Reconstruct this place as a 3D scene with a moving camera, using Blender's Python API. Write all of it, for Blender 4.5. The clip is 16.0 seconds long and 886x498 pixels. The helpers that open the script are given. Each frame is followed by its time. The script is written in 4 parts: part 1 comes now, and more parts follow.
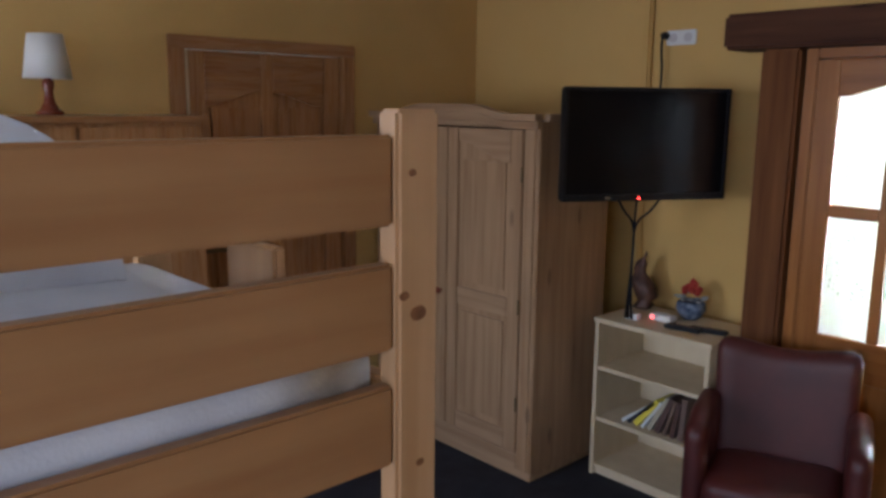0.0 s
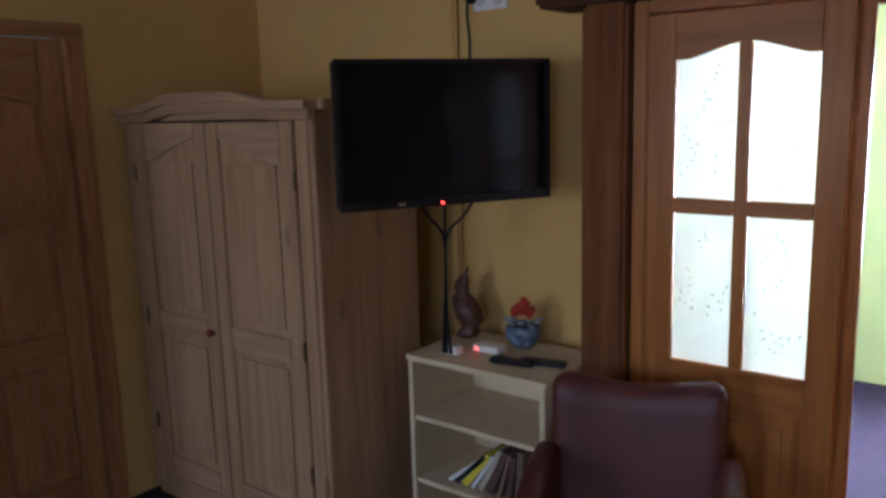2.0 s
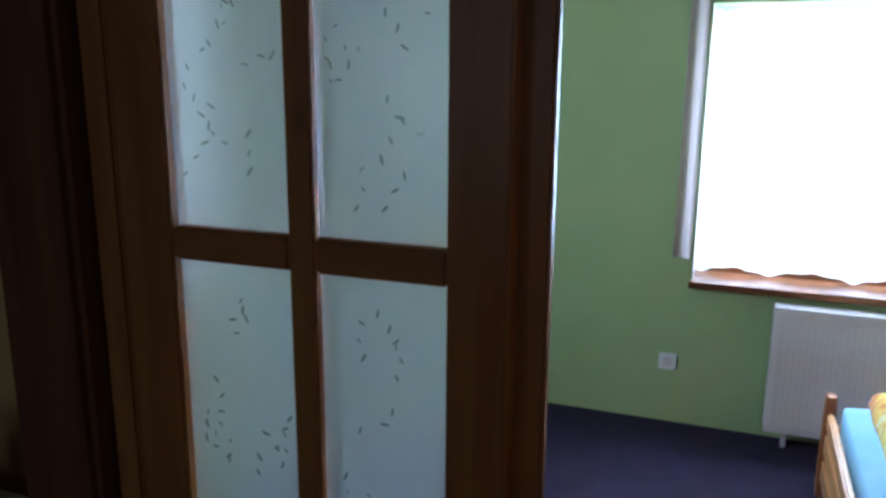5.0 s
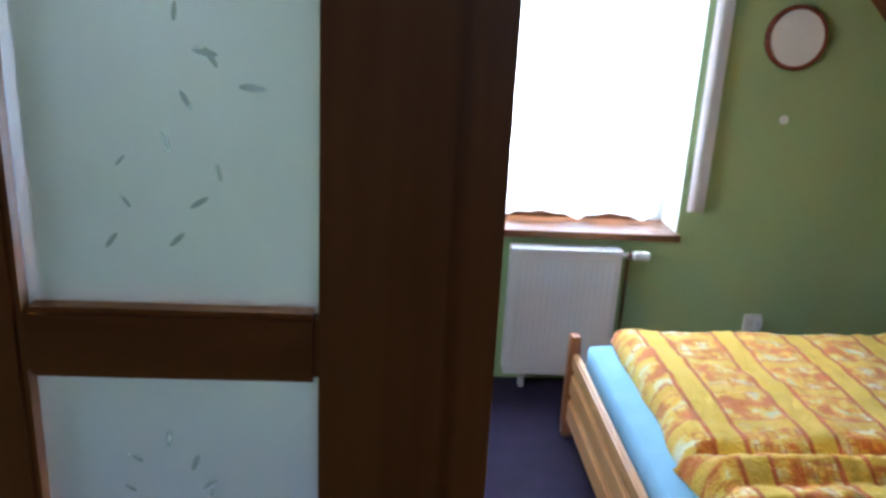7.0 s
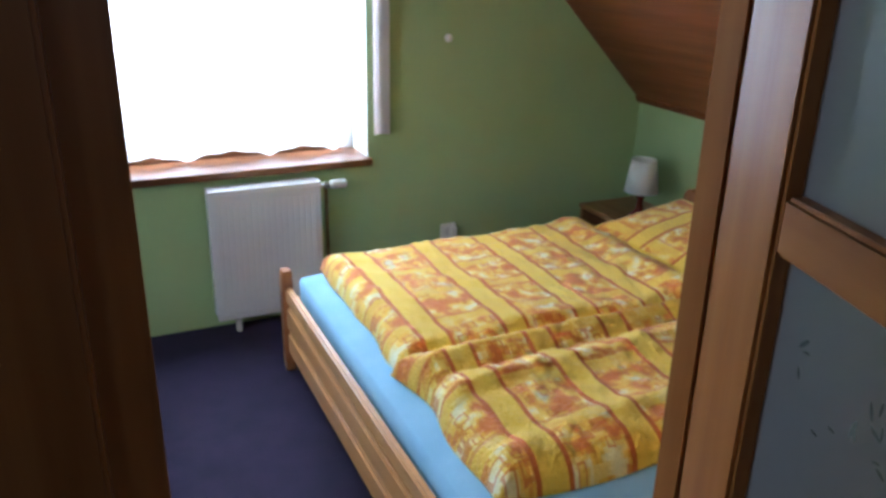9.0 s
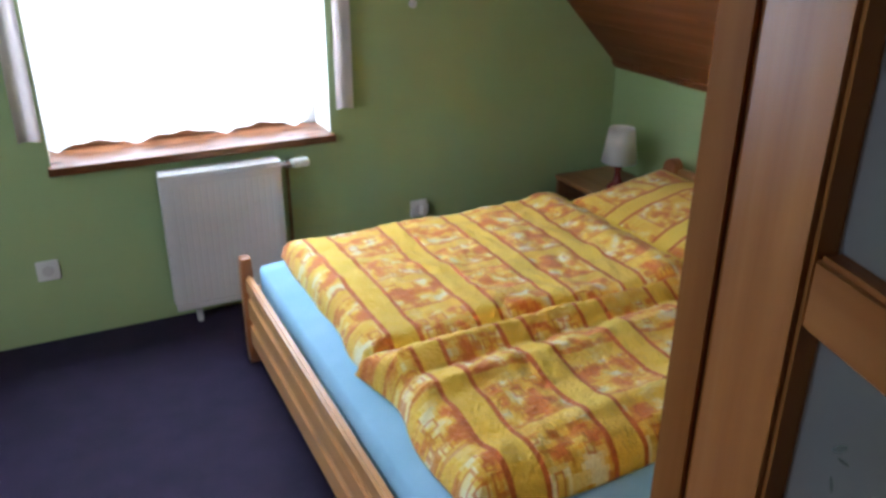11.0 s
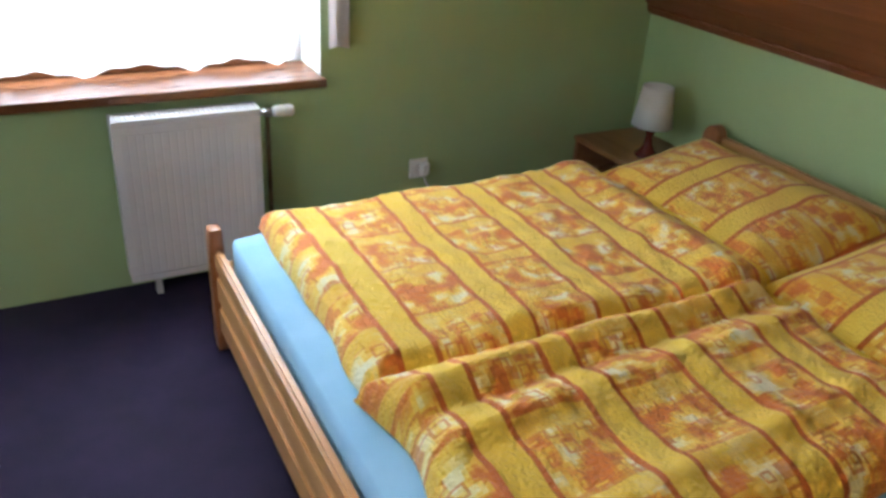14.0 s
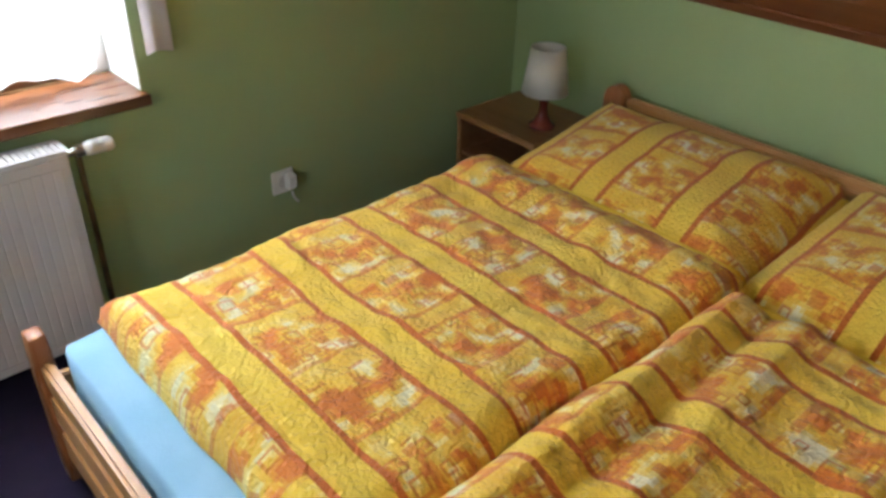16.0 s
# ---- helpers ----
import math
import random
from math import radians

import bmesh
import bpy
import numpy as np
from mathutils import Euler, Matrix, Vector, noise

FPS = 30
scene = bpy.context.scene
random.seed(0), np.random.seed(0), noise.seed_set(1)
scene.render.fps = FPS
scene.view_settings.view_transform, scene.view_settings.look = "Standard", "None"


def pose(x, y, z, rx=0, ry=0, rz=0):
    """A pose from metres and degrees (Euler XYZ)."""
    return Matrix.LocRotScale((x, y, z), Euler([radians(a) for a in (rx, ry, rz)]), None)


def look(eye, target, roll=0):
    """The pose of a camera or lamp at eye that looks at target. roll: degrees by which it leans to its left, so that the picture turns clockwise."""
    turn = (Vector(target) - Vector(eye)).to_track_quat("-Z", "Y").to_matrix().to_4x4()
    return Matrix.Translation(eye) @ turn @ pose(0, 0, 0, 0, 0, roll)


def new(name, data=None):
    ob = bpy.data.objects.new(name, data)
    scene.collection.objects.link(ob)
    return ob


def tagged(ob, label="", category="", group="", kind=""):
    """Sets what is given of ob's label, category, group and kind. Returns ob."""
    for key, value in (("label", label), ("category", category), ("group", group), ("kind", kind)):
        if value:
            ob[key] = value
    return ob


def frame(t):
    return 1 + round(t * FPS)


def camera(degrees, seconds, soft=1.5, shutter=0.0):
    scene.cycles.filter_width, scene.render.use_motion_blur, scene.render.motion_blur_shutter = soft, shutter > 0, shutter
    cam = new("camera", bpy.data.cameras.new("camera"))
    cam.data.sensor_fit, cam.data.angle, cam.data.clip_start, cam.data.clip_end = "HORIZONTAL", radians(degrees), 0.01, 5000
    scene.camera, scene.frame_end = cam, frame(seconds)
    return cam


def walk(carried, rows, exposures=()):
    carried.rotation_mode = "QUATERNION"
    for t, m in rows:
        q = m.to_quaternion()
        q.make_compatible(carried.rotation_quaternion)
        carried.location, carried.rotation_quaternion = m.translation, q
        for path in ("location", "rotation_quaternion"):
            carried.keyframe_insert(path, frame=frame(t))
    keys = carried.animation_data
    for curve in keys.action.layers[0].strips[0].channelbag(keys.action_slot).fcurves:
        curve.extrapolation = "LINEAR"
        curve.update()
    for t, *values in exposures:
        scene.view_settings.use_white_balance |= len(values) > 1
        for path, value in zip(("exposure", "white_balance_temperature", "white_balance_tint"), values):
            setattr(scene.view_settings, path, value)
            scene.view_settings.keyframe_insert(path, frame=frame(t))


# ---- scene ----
cam = camera(58.3, 16.0, soft=3.1)
PATH = [
    (0, (0.635, -3.32, 1.793), (-0.811, -1.986, 1.434), 0.6),
    (0.5, (0.536, -3.23, 1.799), (-0.86, -1.843, 1.442), -0.6),
    (1, (0.565, -3.017, 1.753), (-0.838, -1.631, 1.422), -1.3),
    (1.5, (0.434, -2.769, 1.773), (-0.911, -1.326, 1.448), -0.0),
    (2, (0.327, -2.469, 1.714), (-0.889, -0.92, 1.363), -1.6),
    (2.5, (0.118, -2.289, 1.71), (-0.837, -0.558, 1.41), -1.4),
    (3, (0.085, -2.077, 1.722), (-0.751, -0.288, 1.407), -2.2),
    (3.5, (0.119, -1.786, 1.751), (-0.704, -0.008, 1.353), 1.5),
    (4, (0.018, -1.537, 1.733), (-0.643, 0.3, 1.294), -0.6),
    (4.5, (-0.011, -1.207, 1.728), (-0.535, 0.619, 1.103), -1.8),
    (5, (0.104, -0.93, 1.635), (-0.579, 0.895, 1.186), 0.4),
    (7.5, (-0.217, -0.489, 1.596), (0.232, 1.339, 0.918), 3.1),
    (8, (-0.208, -0.53, 1.577), (0.504, 1.178, 0.818), 2.1),
    (8.5, (-0.166, -0.571, 1.574), (0.615, 1.112, 0.826), 0.7),
    (9, (-0.137, -0.54, 1.584), (0.656, 1.152, 0.87), 1.2),
    (11.5, (0.054, -0.284, 1.591), (0.877, 1.327, 0.738), 0.6),
    (12, (0.124, -0.125, 1.566), (0.964, 1.458, 0.68), 2.0),
    (12.5, (0.118, 0.024, 1.506), (0.948, 1.626, 0.642), 2.1),
    (13, (0.121, 0.09, 1.534), (0.993, 1.65, 0.636), 2.5),
    (13.5, (0.099, 0.1, 1.531), (0.956, 1.646, 0.596), 6.0),
    (14, (0.08, 0.106, 1.509), (0.946, 1.642, 0.566), 4.0),
    (14.5, (0.123, 0.165, 1.547), (1.074, 1.647, 0.6), 3.0),
    (15, (0.168, 0.334, 1.535), (1.106, 1.809, 0.563), -1.6),
    (15.5, (0.242, 0.514, 1.494), (1.268, 1.872, 0.443), 2.6),
    (16, (0.241, 0.676, 1.487), (1.394, 1.922, 0.428), 1.5),
]
walk(cam, [(t, look(eye, target, roll)) for t, eye, target, roll in PATH],
     exposures=[(0, 1.85, 5650, 14), (1, 1.85, 5600, 14), (1.5, 1.65, 5500, 14), (2, 1.5, 5350, 14), (2.5, 1.4, 5150, 13), (3, 1.25, 5050, 12),
                (3.5, .9, 4950, 12), (4, .2, 5050, 10), (4.5, -.5, 4850, 8), (5, -1.05, 4700, 6), (7.5, -.8, 5000, 8), (8, -.78, 5000, 8), (9, -.9, 5000, 8),
                (12, -.97, 5450, 10), (15, -1.03, 5600, 10), (16, -1.16, 5850, 10)])

# ---- world and large lights ----
world = bpy.data.worlds.new("sky")
scene.world = world
world.use_nodes = True
wn = world.node_tree.nodes
sky = wn.new("ShaderNodeTexSky")
sky.sky_type, sky.sun_disc = "NISHITA", False
sky.sun_elevation, sky.sun_rotation = radians(38), radians(200)
wn["Background"].inputs[1].default_value = 0.10
world.node_tree.links.new(sky.outputs[0], wn["Background"].inputs[0])


def lamp_area(name, m, sx, sy, watts, colour):
    d = bpy.data.lights.new(name, "AREA")
    d.shape, d.size, d.size_y, d.energy, d.color = "RECTANGLE", sx, sy, watts, colour
    ob = new(name, d)
    ob.matrix_world = m
    return ob


sun = bpy.data.lights.new("sun", "SUN")
sun.energy, sun.angle, sun.color = 1.0, radians(12), (1, .95, .88)
sun_ob = new("sun", sun)
sun_ob.matrix_world = look((3, -6, 6), (0, 0, 0))
# added fill light from an unseen west opening, brightens the bedroom walls
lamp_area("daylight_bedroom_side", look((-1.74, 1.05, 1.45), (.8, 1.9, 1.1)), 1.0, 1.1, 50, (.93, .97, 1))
# daylight in the openings of the windows
lamp_area("daylight_bedroom", look((.48, 3.12, 1.42), (.48, 0, 1.05)), 1.15, 1.10, 480, (.93, .97, 1))
lamp_area("daylight_living", look((-1.9, -5.32, 1.55), (-1.6, 0, 1.2)), 1.3, 1.3, 15, (.80, .88, 1))
# assumed second opening, added as bluish fill on the bunk and west wall
lamp_area("daylight_living_second", look((1.0, -5.32, 1.55), (.0, -1, 1.2)), 1.1, 1.3, 15.6, (.72, .84, 1))


# ---- materials ----
def mat(name, cols, rough=.6, scale=(6, 6, 6), detail=4, bump=.15, bump_scale=60, metal=0, spec=.4, pos=(.3, .7)):
    """Noise between two or three colours, with a finer noise in relief and roughness."""
    m = bpy.data.materials.new(name)
    m.use_nodes = True
    n, l = m.node_tree.nodes, m.node_tree.links
    b = n["Principled BSDF"]
    b.inputs["Metallic"].default_value = metal
    b.inputs["Specular IOR Level"].default_value = spec
    tc = n.new("ShaderNodeTexCoord")
    mp = n.new("ShaderNodeMapping")
    mp.inputs["Scale"].default_value = scale
    l.new(tc.outputs["Object"], mp.inputs[0])
    info = n.new("ShaderNodeObjectInfo")
    sh = n.new("ShaderNodeVectorMath")
    sh.operation = "MULTIPLY_ADD"
    comb = n.new("ShaderNodeCombineXYZ")
    for k in range(3):
        l.new(info.outputs["Random"], comb.inputs[k])
    l.new(comb.outputs[0], sh.inputs[0])
    sh.inputs[1].default_value = (7, 5, 9)
    l.new(mp.outputs[0], sh.inputs[2])
    no = n.new("ShaderNodeTexNoise")
    no.inputs["Scale"].default_value, no.inputs["Detail"].default_value = 1, detail
    l.new(sh.outputs[0], no.inputs["Vector"])
    r = n.new("ShaderNodeValToRGB")
    e = r.color_ramp.elements
    e[0].position, e[1].position = pos
    e[0].color, e[1].color = (*cols[0], 1), (*cols[-1], 1)
    if len(cols) > 2:
        x = e.new(sum(pos) / 2)
        x.color = (*cols[1], 1)
    l.new(no.outputs["Fac"], r.inputs[0])
    l.new(r.outputs[0], b.inputs["Base Color"])
    fine = n.new("ShaderNodeTexNoise")
    fine.inputs["Scale"].default_value, fine.inputs["Detail"].default_value = bump_scale, 3
    l.new(tc.outputs["Object"], fine.inputs["Vector"])
    bp = n.new("ShaderNodeBump")
    bp.inputs["Strength"].default_value, bp.inputs["Distance"].default_value = bump, .003
    l.new(fine.outputs["Fac"], bp.inputs["Height"])
    l.new(bp.outputs[0], b.inputs["Normal"])
    mr = n.new("ShaderNodeMapRange")
    mr.inputs[3].default_value, mr.inputs[4].default_value = max(rough - .1, .02), min(rough + .1, 1)
    l.new(fine.outputs["Fac"], mr.inputs[0])
    l.new(mr.outputs[0], b.inputs["Roughness"])
    return m


def wood(name, cols, axis="z", rough=.45, knots=.0, grain=1.0):
    """Grain drawn out along one axis, with a few dark knots."""
    s = {"x": (1.6, 26, 26), "y": (26, 1.6, 26), "z": (26, 26, 1.6)}[axis]
    m = mat(name, cols, rough, tuple(v * grain for v in s), 5, .12, 3, pos=(.25, .75))
    n, l = m.node_tree.nodes, m.node_tree.links
    l.new(n["Mapping"].outputs[0], n["Noise Texture.001"].inputs["Vector"])
    if knots:
        b, r = n["Principled BSDF"], n["Color Ramp"]
        vo = n.new("ShaderNodeTexVoronoi")
        vo.inputs["Scale"].default_value = 1
        mp = n.new("ShaderNodeMapping")
        mp.inputs["Scale"].default_value = {"x": (2.5, 7, 7), "y": (7, 2.5, 7), "z": (7, 7, 2.5)}[axis]
        l.new(n["Texture Coordinate"].outputs["Object"], mp.inputs[0])
        l.new(mp.outputs[0], vo.inputs["Vector"])
        k = n.new("ShaderNodeValToRGB")
        k.color_ramp.elements[0].position, k.color_ramp.elements[1].position = .06, .14
        k.color_ramp.elements[0].color = (1, 1, 1, 1)
        k.color_ramp.elements[1].color = (0, 0, 0, 1)
        l.new(vo.outputs["Distance"], k.inputs[0])
        mu = n.new("ShaderNodeMath")
        mu.operation = "MULTIPLY"
        mu.inputs[1].default_value = knots
        l.new(k.outputs[0], mu.inputs[0])
        mx = n.new("ShaderNodeMixRGB")
        mx.inputs[2].default_value = (*[c * .3 for c in cols[0]], 1)
        l.new(mu.outputs[0], mx.inputs[0])
        l.new(r.outputs[0], mx.inputs[1])
        l.new(mx.outputs[0], b.inputs["Base Color"])
    return m


def glow(name, colour, power):
    m = bpy.data.materials.new(name)
    m.use_nodes = True
    b = m.node_tree.nodes["Principled BSDF"]
    b.inputs["Base Color"].default_value = (*colour, 1)
    b.inputs["Emission Color"].default_value = (*colour, 1)
    b.inputs["Emission Strength"].default_value = power
    return m


def sheer(name, colour, through_part, clear, rough=.5, weave=0.0):
    """Cloth or frosted glass that lets light through: diffuse, translucent and a little clear."""
    m = bpy.data.materials.new(name)
    m.use_nodes = True
    n, l = m.node_tree.nodes, m.node_tree.links
    b = n["Principled BSDF"]
    b.inputs["Base Color"].default_value, b.inputs["Roughness"].default_value = (*colour, 1), rough
    no = n.new("ShaderNodeTexNoise")
    no.inputs["Scale"].default_value = 9
    tc = n.new("ShaderNodeTexCoord")
    l.new(tc.outputs["Object"], no.inputs["Vector"])
    r = n.new("ShaderNodeValToRGB")
    r.color_ramp.elements[0].color = (*[c * .86 for c in colour], 1)
    r.color_ramp.elements[1].color = (*colour, 1)
    l.new(no.outputs["Fac"], r.inputs[0])
    l.new(r.outputs[0], b.inputs["Base Color"])
    tr, cl = n.new("ShaderNodeBsdfTranslucent"), n.new("ShaderNodeBsdfTransparent")
    l.new(r.outputs[0], tr.inputs["Color"])
    m1, m2 = n.new("ShaderNodeMixShader"), n.new("ShaderNodeMixShader")
    m1.inputs[0].default_value, m2.inputs[0].default_value = through_part, clear
    if weave:
        w = n.new("ShaderNodeTexVoronoi")
        w.inputs["Scale"].default_value = weave
        l.new(tc.outputs["Object"], w.inputs["Vector"])
        mr = n.new("ShaderNodeMapRange")
        mr.inputs[3].default_value, mr.inputs[4].default_value = clear * 1.6, clear * .4
        l.new(w.outputs["Distance"], mr.inputs[0])
        l.new(mr.outputs[0], m2.inputs[0])
    l.new(b.outputs[0], m1.inputs[1])
    l.new(tr.outputs[0], m1.inputs[2])
    l.new(m1.outputs[0], m2.inputs[1])
    l.new(cl.outputs[0], m2.inputs[2])
    l.new(m2.outputs[0], n["Material Output"].inputs[0])
    return m


def patchwork(name, along, across, start):
    """Yellow cotton with plain bands, orange lines and bands of small blocks."""
    m = mat(name, [(.80, .51, .03), (.87, .62, .065)], .85, (5, 5, 5), 3, 1.0, 105)
    n, l = m.node_tree.nodes, m.node_tree.links
    b, plain = n["Principled BSDF"], n["Color Ramp"]
    sep = n.new("ShaderNodeSeparateXYZ")
    wob = n.new("ShaderNodeTexNoise")
    wob.inputs["Scale"].default_value = 4
    tc = n["Texture Coordinate"]
    l.new(tc.outputs["Object"], wob.inputs["Vector"])
    add = n.new("ShaderNodeVectorMath")
    add.operation = "MULTIPLY_ADD"
    l.new(wob.outputs["Color"], add.inputs[0])
    add.inputs[1].default_value = (.028, .028, 0)
    l.new(tc.outputs["Object"], add.inputs[2])
    l.new(add.outputs[0], sep.inputs[0])

    def math1(op, a, v):
        x = n.new("ShaderNodeMath")
        x.operation = op
        l.new(a, x.inputs[0])
        x.inputs[1].default_value = v
        return x.outputs[0]

    u = math1("FRACT", math1("MULTIPLY", math1("SUBTRACT", sep.outputs[along], start), 3.817), 0)
    band = n.new("ShaderNodeValToRGB")
    band.color_ramp.interpolation = "CONSTANT"
    e = band.color_ramp.elements
    e[0].position, e[0].color = 0, (.5, .5, .5, 1)
    e[1].position, e[1].color = .052, (0, 0, 0, 1)
    for p, v in ((.325, .5), (.377, 1)):
        x = e.new(p)
        x.color = (v, v, v, 1)
    l.new(u, band.inputs[0])
    # printed blocks: soft stepped patches in orange, yellow and cream
    snap = n.new("ShaderNodeVectorMath")
    snap.operation = "SNAP"
    snap.inputs[1].default_value = (.010, .010, 1)
    l.new(add.outputs[0], snap.inputs[0])
    big = n.new("ShaderNodeTexNoise")
    big.inputs["Scale"].default_value, big.inputs["Detail"].default_value, big.inputs["Roughness"].default_value = 15, 2.0, .55
    l.new(snap.outputs[0], big.inputs["Vector"])
    cell = n.new("ShaderNodeValToRGB")
    e = cell.color_ramp.elements
    e[0].position, e[0].color = .385, (.66, .19, .018, 1)
    e[1].position, e[1].color = .445, (.77, .33, .025, 1)
    for p, c in ((.475, (.82, .47, .035, 1)), (.535, (.86, .58, .07, 1)), (.585, (.88, .72, .26, 1)), (.66, (.90, .83, .55, 1))):
        x = e.new(p)
        x.color = c
    l.new(big.outputs["Fac"], cell.inputs[0])
    # square outlines of two sizes, only in some of the cells
    rings = []
    for size, inner, outer, share in ((21, .24, .36, .46), (33, .25, .40, .60)):
        sc = n.new("ShaderNodeMapping")
        sc.inputs["Scale"].default_value = (size, size, 0)
        l.new(add.outputs[0], sc.inputs[0])
        vo = n.new("ShaderNodeTexVoronoi")
        vo.distance = "CHEBYCHEV"
        vo.inputs["Scale"].default_value, vo.inputs["Randomness"].default_value = 1, .5
        l.new(sc.outputs[0], vo.inputs["Vector"])
        gs = n.new("ShaderNodeSeparateXYZ")
        l.new(vo.outputs["Color"], gs.inputs[0])
        on = n.new("ShaderNodeMath")
        on.operation = "MULTIPLY"
        l.new(math1("GREATER_THAN", vo.outputs["Distance"], inner), on.inputs[0])
        l.new(math1("LESS_THAN", vo.outputs["Distance"], outer), on.inputs[1])
        gate = n.new("ShaderNodeMath")
        gate.operation = "MULTIPLY"
        l.new(on.outputs[0], gate.inputs[0])
        l.new(math1("GREATER_THAN", gs.outputs[1], share), gate.inputs[1])
        rings.append(gate.outputs[0])
    rg = n.new("ShaderNodeMath")
    rg.operation = "MAXIMUM"
    l.new(rings[0], rg.inputs[0])
    l.new(rings[1], rg.inputs[1])
    mr = n.new("ShaderNodeMixRGB")
    mr.inputs[2].default_value = (.63, .175, .016, 1)
    l.new(math1("MULTIPLY", rg.outputs[0], .72), mr.inputs[0])
    l.new(cell.outputs[0], mr.inputs[1])
    # put the bands together
    isline = n.new("ShaderNodeMath")
    isline.operation = "COMPARE"
    isline.inputs[1].default_value, isline.inputs[2].default_value = .5, .1
    l.new(band.outputs[0], isline.inputs[0])
    isblock = math1("GREATER_THAN", band.outputs[0], .9)
    a1, a2 = n.new("ShaderNodeMixRGB"), n.new("ShaderNodeMixRGB")
    l.new(isblock, a1.inputs[0])
    l.new(plain.outputs[0], a1.inputs[1])
    l.new(mr.outputs[0], a1.inputs[2])
    l.new(isline.outputs[0], a2.inputs[0])
    # yellow cross bands between the blocks, each with a thin orange edge
    v = math1("FRACT", math1("MULTIPLY", sep.outputs[across], 4.9), 0)
    crossing = math1("MULTIPLY", math1("LESS_THAN", v, .22), .72)
    edge = n.new("ShaderNodeMath")
    edge.operation = "COMPARE"
    edge.inputs[1].default_value, edge.inputs[2].default_value = .25, .03
    l.new(v, edge.inputs[0])
    edged = n.new("ShaderNodeMath")
    edged.operation = "MULTIPLY"
    l.new(edge.outputs[0], edged.inputs[0])
    l.new(math1("MULTIPLY", isblock, .6), edged.inputs[1])
    a4 = n.new("ShaderNodeMixRGB")
    l.new(edged.outputs[0], a4.inputs[0])
    l.new(a1.outputs[0], a4.inputs[1])
    a4.inputs[2].default_value = (.63, .175, .016, 1)
    a3 = n.new("ShaderNodeMixRGB")
    l.new(crossing, a3.inputs[0])
    l.new(a4.outputs[0], a3.inputs[1])
    l.new(plain.outputs[0], a3.inputs[2])
    l.new(a3.outputs[0], a2.inputs[1])
    a2.inputs[2].default_value = (.58, .140, .012, 1)
    l.new(a2.outputs[0], b.inputs["Base Color"])
    n["Bump"].inputs["Distance"].default_value = .009
    b.inputs["Sheen Weight"].default_value = .2
    return m


PLASTER_Y = mat("yellow_plaster", [(.58, .362, .115), (.66, .432, .152)], .9, (1.2, 1.2, 1.2), 6, .3, 45)
PLASTER_G = mat("green_plaster", [(.325, .415, .188), (.385, .475, .228)], .9, (1.2, 1.2, 1.2), 6, .25, 45)
WHITE = mat("white_plaster", [(.72, .71, .66), (.80, .79, .75)], .9, (2, 2, 2))
CARPET_V = mat("violet_carpet", [(.011, .005, .022), (.019, .009, .034)], .95, (9, 9, 9), 6, .8, 260)
CARPET_D = mat("dark_carpet", [(.012, .012, .018), (.028, .027, .036)], .95, (9, 9, 9), 6, .8, 260)
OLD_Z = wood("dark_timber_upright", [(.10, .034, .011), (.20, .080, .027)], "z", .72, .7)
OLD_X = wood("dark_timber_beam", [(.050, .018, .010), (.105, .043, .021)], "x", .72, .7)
DOORW_Z = wood("varnished_door_upright", [(.22, .074, .016), (.38, .152, .040)], "z", .33, .6)
DOORW_X = wood("varnished_door_cross", [(.21, .070, .015), (.35, .138, .037)], "x", .31)
for m in (OLD_Z, OLD_X, DOORW_Z, DOORW_X):
    m.node_tree.nodes["Principled BSDF"].inputs["Specular IOR Level"].default_value = .17
OAKD_Z = wood("brown_door_upright", [(.26, .118, .045), (.45, .225, .090)], "z", .28, .3)
OAKD_Y = wood("brown_door_cross", [(.25, .112, .042), (.41, .20, .080)], "y", .28)
PINE_Z = wood("pale_pine_upright", [(.28, .158, .080), (.46, .295, .165)], "z", .45, .5)
PINE_X = wood("pale_pine_cross", [(.29, .166, .087), (.47, .31, .18)], "x", .45)
# one pine: side rails darkened, posts raised for the light on each
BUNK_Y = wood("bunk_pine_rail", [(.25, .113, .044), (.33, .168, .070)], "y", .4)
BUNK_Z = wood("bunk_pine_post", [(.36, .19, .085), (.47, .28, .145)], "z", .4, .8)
BED_Y = wood("bed_pine_cross", [(.50, .24, .08), (.64, .34, .13)], "y", .32, .4)
BED_X = wood("bed_pine_long", [(.50, .24, .08), (.64, .34, .13)], "x", .32, .4)
BED_D = wood("bed_post_brown", [(.28, .10, .035), (.40, .16, .06)], "z", .3)
SLOPE_W = wood("roof_boards", [(.115, .033, .008), (.18, .055, .014)], "y", .6, .3)
NIGHT_W = wood("nightstand_oak", [(.22, .098, .038), (.32, .155, .062)], "y", .35)
SILL_W = wood("sill_oak", [(.085, .029, .009), (.14, .052, .018)], "x", .30)
BEECH = mat("beige_board", [(.62, .50, .32), (.68, .56, .38)], .5, (14, 14, 3), 4, .1)
SHEET_B = mat("blue_cotton", [(.30, .52, .72), (.36, .58, .78)], .9, (8, 8, 8), 4, .3, 200)
SHEET_W = mat("white_cotton", [(.50, .50, .54), (.60, .60, .64)], .9, (6, 6, 6), 4, .3, 200)
ENAMEL = mat("white_enamel", [(.60, .565, .555), (.67, .635, .62)], .3, (3, 3, 3), 3, .03)
PLASTIC_W = mat("white_plastic", [(.74, .73, .70), (.80, .79, .77)], .4, (5, 5, 5), 3, .03)
BLACK = mat("black_plastic", [(.008, .008, .010), (.014, .014, .016)], .4, (5, 5, 5), 3, .04, spec=.2)
